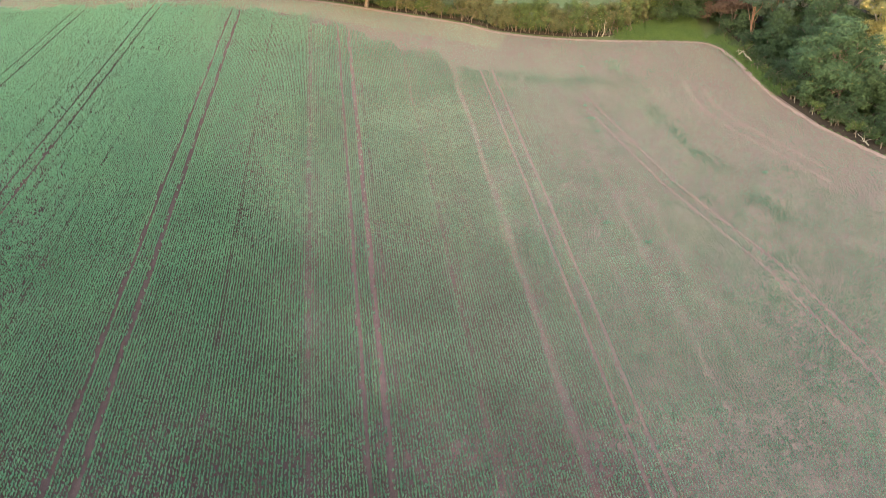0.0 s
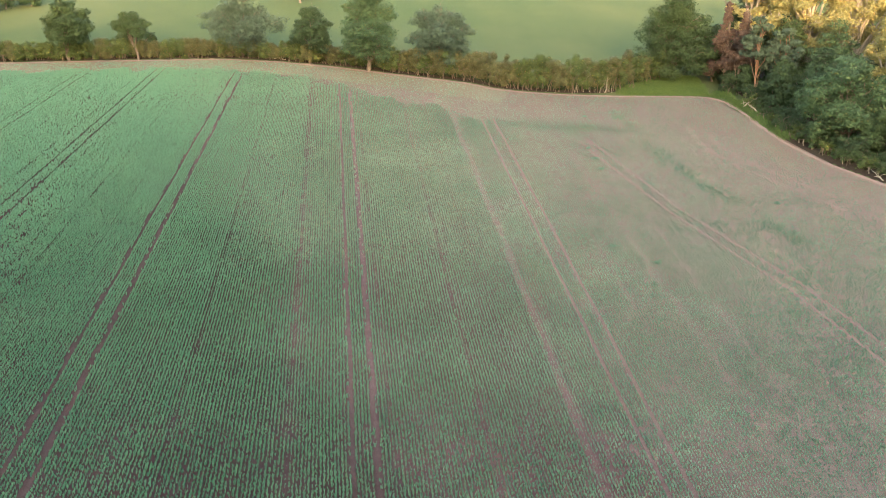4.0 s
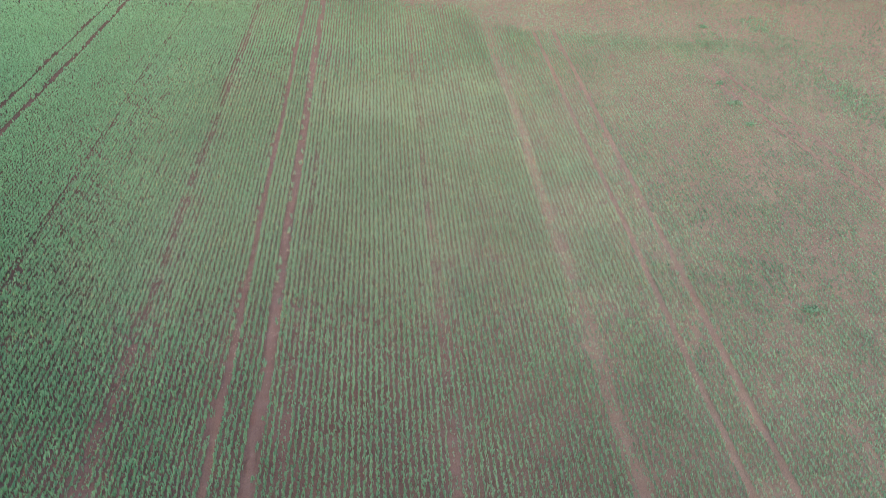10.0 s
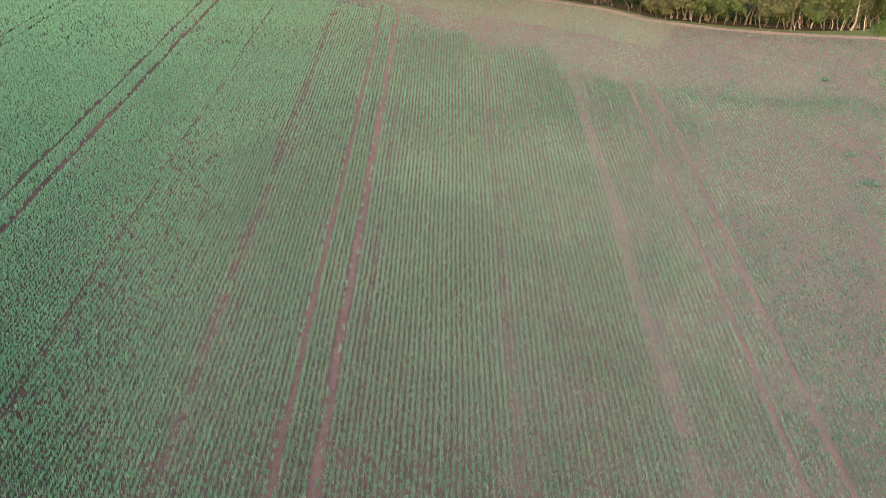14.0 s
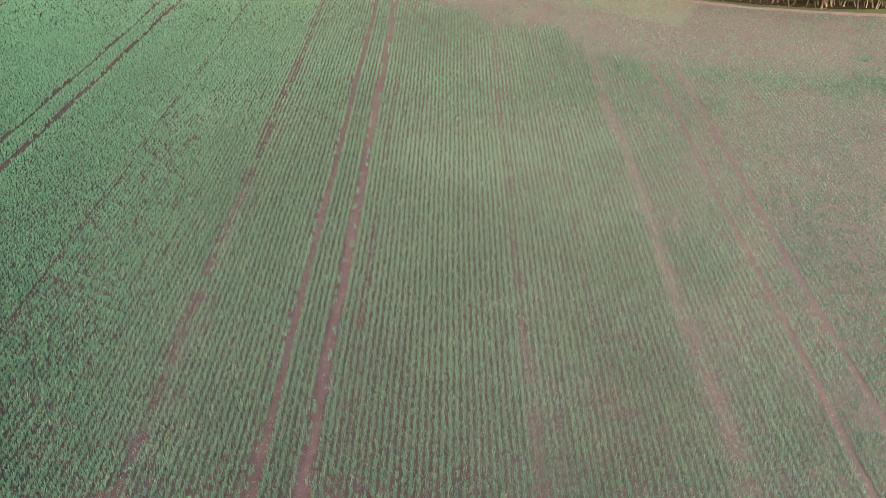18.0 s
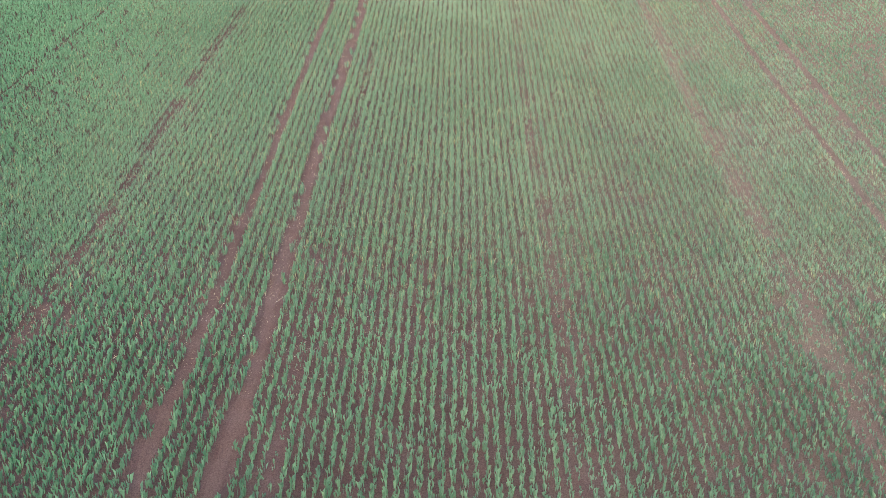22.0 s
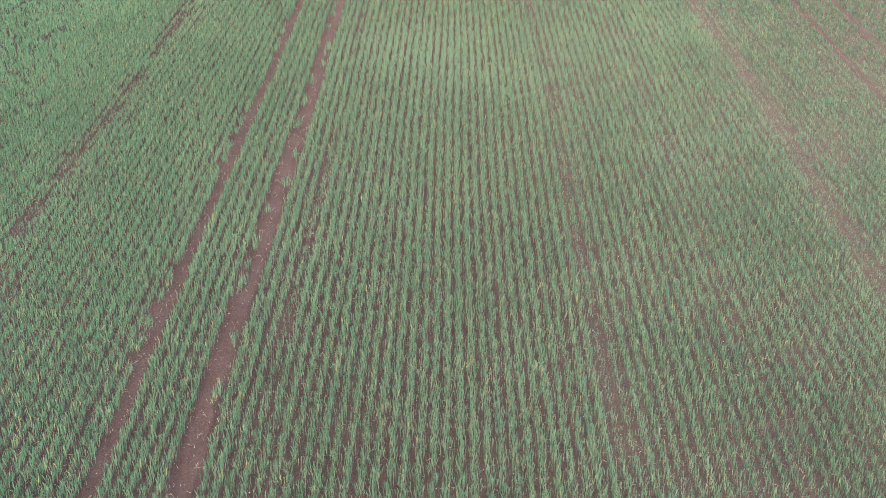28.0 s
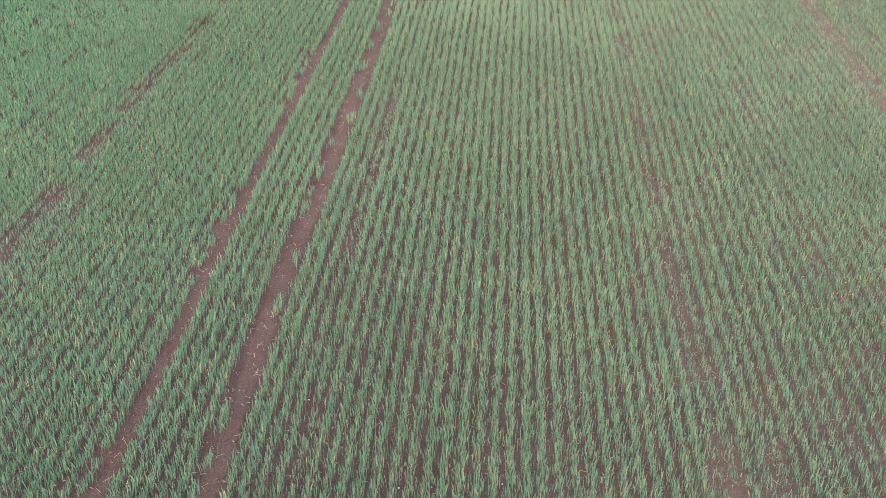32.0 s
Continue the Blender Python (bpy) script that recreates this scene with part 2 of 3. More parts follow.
def mesh_from(name, verts, faces, mat, smooth=False):
    """A mesh of equal-sided faces from arrays in units of the plan."""
    verts, faces = np.asarray(verts, np.float32) * PLAN, np.asarray(faces, np.int32)
    me = bpy.data.meshes.new(name)
    k = faces.shape[1]
    me.vertices.add(len(verts))
    me.vertices.foreach_set("co", verts.ravel())
    me.loops.add(faces.size)
    me.loops.foreach_set("vertex_index", faces.ravel())
    me.polygons.add(len(faces))
    me.polygons.foreach_set("loop_start", np.arange(0, faces.size, k, dtype=np.int32))
    if smooth:
        me.polygons.foreach_set("use_smooth", np.ones(len(faces), bool))
    me.update(calc_edges=True)
    me.materials.append(mat)
    return me


def rise(x, y):
    """The lie of the land, in units of the plan: a field on a steady slope, an unseen ridge added behind the start to
    shade the field, and hill pasture beyond the hedge.
    """
    x, y = np.asarray(x, float), np.asarray(y, float)
    up = np.interp(y, [-2600, -120, 120, 190, 300, 600, 3100], [-25.0, -25.0, 18.2, 28.0, 38.0, 50.0, 60.0])
    s = np.clip((-y - 120) / 170, 0, 1)
    # the added ridge drops to the right, so the sun reaches the poplars
    high = 100 - 9 * np.clip((x - 22) / 25, 0, 1)
    return up - 0.0106 * np.clip(x, -150, 150) + high * s * s * (3 - 2 * s)


def land_mesh(name, verts, faces, mat, smooth=False):
    """A mesh laid on the slope: its heights count from the ground."""
    verts = np.array(verts, float)
    verts[:, 2] += rise(verts[:, 0], verts[:, 1])
    return mesh_from(name, verts, faces, mat, smooth)


def part_mesh(name, me, parent=None, label=""):
    ob = new(name, me)
    if parent:
        ob.parent = parent
    if label:
        ob["label"] = label
    return ob


def thing(name, x, y, z, label, category, group=""):
    ob = new(name)
    ob.matrix_world = pose(x * PLAN, y * PLAN, (z + float(rise(x, y))) * PLAN)
    ob.empty_display_size = 0.5
    return tagged(ob, label, category, group)


def tube(points, radii, sides=7):
    """Verts and quads of a tapered tube along points."""
    pts = np.asarray(points, float)
    vs, fs = [], []
    for i, (p, r) in enumerate(zip(pts, radii)):
        d = pts[min(i + 1, len(pts) - 1)] - pts[max(i - 1, 0)]
        d = d / (np.linalg.norm(d) + 1e-9)
        a = np.cross(d, (0, 1, 0) if abs(d[1]) < 0.9 else (1, 0, 0))
        a /= np.linalg.norm(a)
        b = np.cross(d, a)
        for k in range(sides):
            w = 2 * math.pi * k / sides
            vs.append(p + r * (math.cos(w) * a + math.sin(w) * b))
    for i in range(len(pts) - 1):
        for k in range(sides):
            q = (k + 1) % sides
            fs.append((i * sides + k, i * sides + q, (i + 1) * sides + q, (i + 1) * sides + k))
    return np.array(vs), np.array(fs)


def merged(bits):
    vs, fs, n = [], [], 0
    for v, f in bits:
        vs.append(v)
        fs.append(f + n)
        n += len(v)
    return np.concatenate(vs), np.concatenate(fs)


def leaf_cloud(centres, radii, count, size, r, droop=0.0, hollow=0.25):
    """Leaf sprays on and in a set of lobes: small three-cornered leaves, thicker near each lobe's skin."""
    centres, radii = np.asarray(centres, float), np.asarray(radii, float)
    weight = (radii.prod(1)) ** (2 / 3)
    which = r.choice(len(centres), count, p=weight / weight.sum())
    d = r.normal(size=(count, 3))
    d /= np.linalg.norm(d, axis=1)[:, None]
    depth = r.uniform(hollow, 1.0, count) ** 0.5 * (1 + 0.17 * r.normal(size=count))
    p = centres[which] + d * radii[which] * depth[:, None]
    p[:, 2] -= droop * r.random(count)
    nrm = d * 0.95 + r.normal(size=(count, 3)) * 0.36 + (0, 0, 0.5)
    nrm /= np.linalg.norm(nrm, axis=1)[:, None]
    t = np.cross(nrm, r.normal(size=(count, 3)))
    t /= np.linalg.norm(t, axis=1)[:, None] + 1e-9
    u = np.cross(nrm, t)
    s = size * r.uniform(0.5, 1.5, count)[:, None]
    v = np.stack([p - t * s * 0.9, p + t * s * 0.7 - u * s * 0.55, p + t * s * 0.35 + u * s * 0.9], 1).reshape(-1, 3)
    return v, np.arange(count * 3).reshape(-1, 3)


def limb(a, b, r0, r1, r, n=5, wobble=0.12, sides=6):
    a, b = np.asarray(a, float), np.asarray(b, float)
    ln = np.linalg.norm(b - a)
    pts = [a + (b - a) * k / n + (r.normal(size=3) * wobble * ln / n if 0 < k < n else 0) for k in range(n + 1)]
    pts = [p + np.array([0, 0, 0.1 * ln * math.sin(math.pi * k / n)]) for k, p in enumerate(pts)]
    return tube(pts, np.linspace(r0, r1, n + 1), sides)


def tree(name, x, y, height, width, bole, leaf, bark, label, seed, leaves=5000, size=0.122, lobes=14, low=0.3, lean=(0, 0), group="", stems=1, category="tree", z=0.0, shape="round", bare=0, thick=1.0, lump=0.92):
    """A tapered trunk, limbs that fork, and a crown of many sprays in clumps round uneven lobes; bare: dead twigs past the top."""
    r = np.random.default_rng(seed)
    root = thing(name, x, y, z, label, category, group)
    tops = []
    top = np.array([lean[0], lean[1], height * 0.8])
    cs, rs = [], []
    for k in range(lobes):
        f = (k + 0.5) / lobes
        hz = height * (low + (0.92 - low) * f)
        if shape == "conic":
            prof = 1.05 - f
        elif shape == "tall":
            prof = math.sin(math.pi * min(1.0, 0.22 + 0.62 * f)) ** 0.7
        else:
            prof = math.sin(math.pi * min(1.0, 0.3 + 0.62 * f)) ** 0.75
        q = width * r.uniform(0.14, 0.235) * (0.6 + 0.5 * prof)
        q *= lump
        if shape == "conic":
            q = width * r.uniform(0.12, 0.2) * (0.35 + 0.75 * prof)
        rad = max(0.0, width / 2 * prof * r.uniform(0.78, 1.12) - q) * (0.35 if k % 4 == 3 else 1.0)
        a = k * 2.4 + r.uniform(-0.7, 0.7)
        cs.append(np.array([math.cos(a) * rad, math.sin(a) * rad, hz + r.normal() * 0.03 * height]) + top * np.array([f, f, 0]))
        rs.append((q, q, q * r.uniform(0.6, 0.9)))
    for s in range(stems):
        off = np.array([r.uniform(-1, 1), r.uniform(-1, 1), 0]) * (0.0 if stems == 1 else 0.09 * width)
        rad = max(0.06, height * 0.026 / math.sqrt(stems)) * thick
        n = 6
        up = 0.9 if shape == "conic" else 0.72
        pts = [off * (1 + 1.2 * k / n) + np.array([lean[0], lean[1], 0]) * (k / n) + np.array([*(r.normal(size=2) * 0.025 * height * (k > 0)), height * up * k / n]) for k in range(n + 1)]
        v, f = tube([pts[0] - (0, 0, 0.15)] + pts, [rad * 1.5] + list(np.linspace(rad * 1.15, rad * 0.3, n + 1)), 9)
        part_mesh("trunk", mesh_from("trunk", v, f, bark, True), root)
        tops.append(pts)
    bits, fine, sub, sr = [], [], [], []
    for k, c in enumerate(cs):
        pts = tops[k % len(tops)]
        i = 1 + int(min(4, max(0, (c[2] / height) * 5.5 - 1.6)))
        q = np.array(rs[k])
        bits.append(limb(pts[i], c + (0, 0, 0.4 * q[2]), height * 0.011 * thick, height * 0.004, r))
        for _ in range(7):
            d = r.normal(size=3) + np.array([c[0], c[1], 0.4 * width]) / width
            d /= np.linalg.norm(d)
            e = c + d * q * r.uniform(0.5, 1.0)
            m = q * r.uniform(0.34, 0.68) * (1, 1, 0.8)
            sub.append(e)
            sr.append(m)
            fine.append(limb(c, e, height * 0.004, height * 0.0015, r, 2, 0.3, 3))
    for k in range(bare):
        c = cs[-1 - k % max(1, lobes // 2)]
        d = np.array([r.normal() * 0.35, r.normal() * 0.35, r.uniform(0.7, 1.2)])
        fine.append(limb(c, c + d * height * r.uniform(0.1, 0.2), height * 0.0035, height * 0.001, r, 4, 0.4, 4))
    part_mesh("limb_framework", mesh_from("limb_framework", *merged(bits), bark, True), root)
    tagged(part_mesh("twig_growth", mesh_from("twigs", *merged(fine), bark, True), root), kind="stuff")
    n = int(leaves * 4.2)
    v, f = merged([leaf_cloud(sub, sr, int(n * 0.72), size, r, 0.25 * size), leaf_cloud(cs, rs, int(n * 0.28), size, r, 0.25 * size, 0.0)])
    part_mesh("crown", mesh_from("crown", v, f, leaf), root)
    return root


# ---- ground ----
EDGE = [(-275.9, 68.2), (-119.6, 73.1), (-84.5, 74.3), (-53.0, 75.6), (-38.0, 76.7), (-22.4, 77.6), (-14.3, 76.0), (-6.2, 73.1), (1.5, 69.4), (9.0, 66.0), (11.0, 65.3), (14.5, 62.2), (18.5, 60.9), (22.5, 59.9),
        (26.2, 59.4), (30.5, 59.0), (37.5, 58.9), (41.5, 58.4), (43.3, 56.6), (43.9, 53.0), (44.1, 47.0), (44.5, 41.0), (46.0, 35.0), (49.1, 29.0), (57.1, 16.5), (68.9, 2.9), (89.4, -18.6), (144.2, -70.3), (160.0, -100.0)]
_ey = np.array(EDGE, float)


def edge_y(x):
    """How far the field reaches at x."""
    return np.interp(x, _ey[:, 0], _ey[:, 1])


def edge_distance(x, y):
    """Distance from the field's edge, along the closest piece of it."""
    x, y = np.asarray(x, float), np.asarray(y, float)
    best = np.full(x.shape, 1e9)
    for (ax, ay), (bx, by) in zip(EDGE[:-1], EDGE[1:]):
        dx, dy = bx - ax, by - ay
        t = np.clip(((x - ax) * dx + (y - ay) * dy) / (dx * dx + dy * dy), 0, 1)
        best = np.minimum(best, np.hypot(x - ax - t * dx, y - ay - t * dy))
    return best


def ground_sheet():
    xs = np.unique(np.concatenate([np.linspace(-2500, -200, 12), np.linspace(-200, 200, 41), np.linspace(200, 2500, 12)]))
    ys = np.unique(np.concatenate([np.linspace(-2500, -400, 10), np.linspace(-400, 120, 53), np.linspace(120, 700, 40), np.linspace(700, 3000, 12)]))
    X, Y = np.meshgrid(xs, ys)
    v = np.stack([X, Y, rise(X, Y) - 0.06], -1).reshape(-1, 3)
    n = len(xs)
    i = (np.arange(len(ys) - 1)[:, None] * n + np.arange(n - 1)).ravel()
    return mesh_from("ground", v, np.stack([i, i + 1, i + n + 1, i + n], 1), MEADOW, True)


tagged(new("ground", ground_sheet()), "rolling green grassland around the field", "ground", kind="structure")


def field_sheet():
    """The drilled field: columns from the near side to the edge, with its rim turned down."""
    xs = np.concatenate([np.linspace(-160, -60, 26), np.linspace(-59, 39.5, 100), np.linspace(40.3, 160, 60)])
    vs, n = [], 60
    for x in xs:
        top = edge_y(x)
        for k in range(n):
            vs.append((x, -118 + (top + 118) * k / (n - 1), 0.0))
        vs.append((x, top + 0.25, -0.12))
    m = n + 1
    i = (np.arange(len(xs) - 1)[:, None] * m + np.arange(m - 1)).ravel()
    return land_mesh("field", np.array(vs), np.stack([i, i + m, i + m + 1, i + 1], 1), SOIL, True)


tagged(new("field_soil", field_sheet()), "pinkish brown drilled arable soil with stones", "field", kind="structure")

# ---- wheel tracks, headland and crop ----
TRACKS = [(-49.4, 0.13), (-48.0, 0.13), (-37.3, 0.15), (-35.9, 0.15), (-22.6, 0.15), (-21.0, 0.15), (-4.95, 0.15), (-3.58, 0.145), (11.9, 0.12), (13.3, 0.14)]
# thin places between drill passes: x, half width, how bare
THIN = [(-8.68, 0.3, 0.8), (-8.0, 0.14, 0.4), (-12.0, 0.1, 0.4), (-14.9, 0.2, 0.7), (-17.6, 0.1, 0.4), (-2.6, 0.12, 0.7), (2.92, 0.22, 0.7), (3.6, 0.1, 0.4), (5.4, 0.12, 0.4), (8.58, 0.3, 0.78), (9.6, 0.12, 0.4),
        (16.4, 0.2, 0.35), (19.8, 0.24, 0.5), (22.6, 0.25, 0.4), (-25.6, 0.12, 0.5), (-29.5, 0.2, 0.6), (-31.2, 0.12, 0.5), (-34.5, 0.16, 0.5), (-39.4, 0.2, 0.6), (-44.0, 0.2, 0.5)]
# a pair of wheel tracks that crosses the drilled rows aslant
SLANT = [[(22.0, 42.4), (24.0, 33.0), (26.1, 23.3), (28.6, 15.8), (30.9, 9.2), (33.1, -1.4), (35.0, -12.0)], [(20.9, 41.6), (22.8, 32.4), (24.9, 22.9), (27.4, 15.2), (29.6, 8.3), (31.9, -3.4), (33.7, -13.0)]]
FAN_X = [-57.0, -40.0, -21.5, -9.0, -4.3, 3.0, 12.0, 29.0]
FAN = [0.19, 0.13, 0.04, -0.016, -0.021, -0.025, -0.028, -0.03]


def fan(u, y):
    """The drilled rows spread a little: x at y of the row that crosses y = 15 at u."""
    return u + np.interp(u, FAN_X, FAN) * (np.asarray(y, float) - 15)


def lumps(x, y, scale, seed):
    """Smooth values from 0 to 1 that wander over the plan."""
    r = np.random.default_rng(seed)
    out = np.zeros_like(x)
    for k in range(7):
        a, f = r.uniform(0, 2 * math.pi), r.uniform(0.6, 1.9) / scale
        out += np.sin((math.cos(a) * x + math.sin(a) * y) * f * 2 * math.pi + r.uniform(0, 6.28))
    return 0.5 + out / 8.0


def headland(x, y):
    """1 in the drilled part, 0 on the strip along the edge that was worked the other way."""
    wide = np.interp(x, [-60, -20, -5, 2, 10, 28, 40], [3.6, 4.6, 7.0, 11.0, 11.3, 9.0, 9.0])
    return np.clip((edge_distance(x, y) - wide - 2.6 * (lumps(x, y, 8, 4) - 0.5) - 1.5 * (lumps(x, y, 2.5, 14) - 0.5)) / 2.4, 0, 1)


LUSH_BANDS = [([(27.5, 51.8), (27.4, 45.0), (28.4, 39.7), (29.1, 34.7), (30.3, 28.5), (32.3, 24.8), (33.3, 20.4), (34.2, 16.4)], 1.1, 0.4), ([(4.7, 51.3), (9.6, 48.5), (13.6, 47.2), (16.9, 46.8), (20.0, 46.3), (25.8, 46.5)], 1.3, 0.36)]


def line_distance(x, y, pts):
    best = np.full(np.shape(x), 1e9)
    for (ax, ay), (bx, by) in zip(pts[:-1], pts[1:]):
        dx, dy = bx - ax, by - ay
        t = np.clip(((x - ax) * dx + (y - ay) * dy) / (dx * dx + dy * dy), 0, 1)
        best = np.minimum(best, np.hypot(x - ax - t * dx, y - ay - t * dy))
    return best


def cover(u, x, y):
    """How well the crop has come up, from bare to full."""
    w = x + 5 * (lumps(x, y, 14, 1) - 0.5)
    c = np.interp(w, [-8, 0, 3, 8, 14, 22, 40], [1.3, 1.2, 0.98, 0.74, 0.5, 0.38, 0.3])
    c = c + np.interp(x, [0, 4, 12, 30], [0, 0.28, 0.36, 0.34]) * np.clip((34 - y) / 36, 0, 1)
    c = c * (0.8 + 0.4 * lumps(x, y, 5, 2))
    rim = edge_distance(x, y)
    head = headland(x, y)
    c = c * head + (1 - head) * (0.16 + 0.2 * lumps(x, y, 4, 8)) * np.clip((rim - 0.6) / 0.8, 0, 1)
    for pts, w, gain in LUSH_BANDS:
        c = c + gain * np.exp(-(line_distance(x, y, pts) / w) ** 2) * np.clip(2.0 * lumps(x, y, 7, 6) - 0.2, 0.15, 1)
    patchy = np.clip(0.38 + 1.1 * lumps(x, y, 3.5, 9), 0, 1)
    for tx, w, bare in THIN:
        c = c * (1 - head * bare * patchy * np.exp(-((u - tx - 0.06 * np.sin(y * 0.4)) / w) ** 2))
    lush = np.clip((-4 - x + 0.9 * (13 - y)) / 10, 0, 1)
    c = c * (0.62 + 0.5 * lumps(x, y, 1.1, 5) + 0.28 * lumps(x, y, 0.45, 15))
    return np.clip(c, 0, 1 + 0.25 * lush)


def off_track(u, x, y):
    ok = y < edge_y(x) - 0.5
    head = headland(x, y) > 0.5
    for tx, w in TRACKS:
        ok &= ~((np.abs(u - tx - 0.04 * np.sin(y * 0.9 + tx)) < w * (1 + 0.3 * np.sin(y * 7 + u * 9) * np.sin(y * 2.3 + tx))) & head)
    for pts in SLANT:
        ok &= line_distance(x, y, pts) > 0.13
    return ok


ROW = 0.205


def tufts(x0, x1, y0, y1, step, seed, keep=None):
    """Places of tufts along the drilled rows, with a vigour for each."""
    r = np.random.default_rng(seed)
    us = np.arange(math.ceil(x0 / ROW), math.floor(x1 / ROW) + 1) * ROW
    ys = np.arange(y0, y1, step)
    U, Y = (a.ravel() for a in np.meshgrid(us, ys))
    Y = Y + r.uniform(-0.5, 0.5, Y.shape) * step
    X = fan(U, Y) + r.normal(size=U.shape) * 0.018 + 0.025 * np.sin(Y * 0.35 + U)
    loose = headland(X, Y) < 0.5
    X = X + loose * r.uniform(-0.2, 0.2, X.shape)
    ok = off_track(U, X, Y)
    if keep is not None:
        ok &= keep(X, Y)
    U, X, Y = U[ok], X[ok], Y[ok]
    row = np.random.default_rng(11).uniform(0.78, 1.0, 4000)[(np.round(U / ROW).astype(int)) + 2000]
    c = cover(U, X, Y) * row
    ok = r.random(X.shape) < 0.3 + 1.05 * c
    return X[ok], Y[ok], c[ok], r


def blades(X, Y, c, r, count, tall, wide, spread, corners=4, splay=0.5, reach=1.0):
    """Upright leaves in each tuft: blades that lean out and bend over at the tip."""
    n = len(X) * count
    x, y, v = np.repeat(X, count), np.repeat(Y, count), np.repeat(c, count)
    x = x + r.normal(size=n) * spread
    y = y + r.normal(size=n) * spread * 1.3
    h = tall * (0.25 + 0.8 * v) * r.uniform(0.45, 1.2, n)
    a = r.uniform(0, 2 * math.pi, n)
    dx, dy = np.cos(a) * splay, np.sin(a)
    lean = r.uniform(0.02, 0.45, n) ** 1.3 * h * reach
    w = wide * r.uniform(0.7, 1.3, n) * (0.45 + 0.6 * v)
    b = r.uniform(0, 2 * math.pi, n)
    sx, sy = np.cos(b) * w / 2, np.sin(b) * w / 2
    z0 = np.full(n, -0.01)
    tip = h * r.uniform(0.82, 1.0, n)
    if corners == 4:
        P = [np.stack([x - sx, y - sy, z0], 1), np.stack([x + sx, y + sy, z0], 1),
             np.stack([x + sx * 0.9 + dx * lean * 0.35, y + sy * 0.9 + dy * lean * 0.35, h * 0.66], 1), np.stack([x + dx * lean, y + dy * lean, tip], 1)]
    else:
        P = [np.stack([x, y, z0], 1), np.stack([x + sx + dx * lean, y + sy + dy * lean, tip], 1), np.stack([x - sx + dx * lean * 0.6, y - sy + dy * lean * 0.6, tip * 0.7], 1)]
    return np.stack(P, 1).reshape(-1, 3), np.arange(n * corners).reshape(-1, corners)


def in_sight(x, y):
    """The part of the field that the flight ever looks at, with some to spare."""
    return (x > -27 - 0.5 * (y + 12)) & (x < 31 + 0.72 * (y + 15))


def within(x, y, x0, x1, y0, y1, soft):
    """True inside a box whose border is scattered over a few metres; the same answer for the same place."""
    d = np.minimum(np.minimum(x - x0, x1 - x), np.minimum(y - y0, y1 - y))
    h = np.sin(np.floor(x * 50) * 12.9898 + np.floor(y * 50) * 78.233) * 43758.5453
    return d > soft * (h - np.floor(h))


def near(x, y):
    return within(x, y, -16, 17, 13, 45, 6)


def middle(x, y):
    return within(x, y, -38, 34, -14, 62, 9)


def crop(name, label, v, f, mat=CROP):
    tagged(new(name, land_mesh(name, v, f, mat)), label, "crop", kind="stuff")


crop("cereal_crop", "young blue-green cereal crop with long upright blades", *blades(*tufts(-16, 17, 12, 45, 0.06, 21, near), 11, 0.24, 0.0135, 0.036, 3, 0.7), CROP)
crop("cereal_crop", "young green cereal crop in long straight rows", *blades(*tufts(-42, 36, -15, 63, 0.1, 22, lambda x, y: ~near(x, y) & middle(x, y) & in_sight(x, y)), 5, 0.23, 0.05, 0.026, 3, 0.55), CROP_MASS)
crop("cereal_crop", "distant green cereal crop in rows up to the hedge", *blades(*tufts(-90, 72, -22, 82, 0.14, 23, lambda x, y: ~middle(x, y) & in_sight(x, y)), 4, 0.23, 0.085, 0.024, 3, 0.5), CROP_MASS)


def beyond(x, y):
    return ~in_sight(x, y) & (x < 76) & (y < edge_y(x) - 1)


def outer_crop():
    """The rest of the field, row upon row, in coarser tufts."""
    x, y, c, r = tufts(-125, 76, -116, 82, 1.1, 24, beyond)
    return blades(x, y, c, r, 1, 0.25, 0.32, 0.05, 3)


crop("cereal_crop", "rest of the young cereal crop across the field", *outer_crop(), CROP_MASS)


def strip(xs, ys, half, z=0.006, jag=0.05, seed=3, berm=0.0):
    """A ragged band along a line, hollow along its middle, with a low broken berm on both sides."""
    r = np.random.default_rng(seed)
    p = np.stack([xs, ys], 1).astype(float)
    d = np.gradient(p, axis=0)
    d /= np.linalg.norm(d, axis=1)[:, None]
    nrm = np.stack([-d[:, 1], d[:, 0]], 1)
    n = len(p)
    cols = []
    for side, lift in ((1.0, -0.012), (0.78, berm), (0.3, -0.001), (-0.3, -0.001), (-0.78, berm), (-1.0, -0.012)):
        q = p + nrm * (side * half + r.normal(size=(n, 1)) * jag)
        cols.append(np.c_[q, z + lift * (1 if lift < 0 else r.uniform(0.1, 1.0, n)) + r.normal(size=n) * 0.0015])
    v = np.stack(cols, 1).reshape(-1, 3)
    i = np.arange(n - 1) * 6
    return v, np.concatenate([np.stack([i + k, i + 6 + k, i + 7 + k, i + 1 + k], 1) for k in range(5)])


for tx, w in TRACKS:
    ys = np.arange(-118, edge_y(tx) - 6, 0.12 if abs(tx + 4.6) < 1 else 0.3)
    xs = fan(tx + 0.04 * np.sin(ys * 0.9 + tx), ys)
    ok = headland(xs, ys) > 0.5
    v, f = strip(xs[ok], ys[ok], w * 1.1, jag=0.022, berm=0.02, seed=int(tx * 10) + 900)
    tagged(new("wheel_track", land_mesh("wheel_track", v, f, TRACK)), "bare compacted wheel track in reddish soil", "wheel track", "tramlines", "structure")


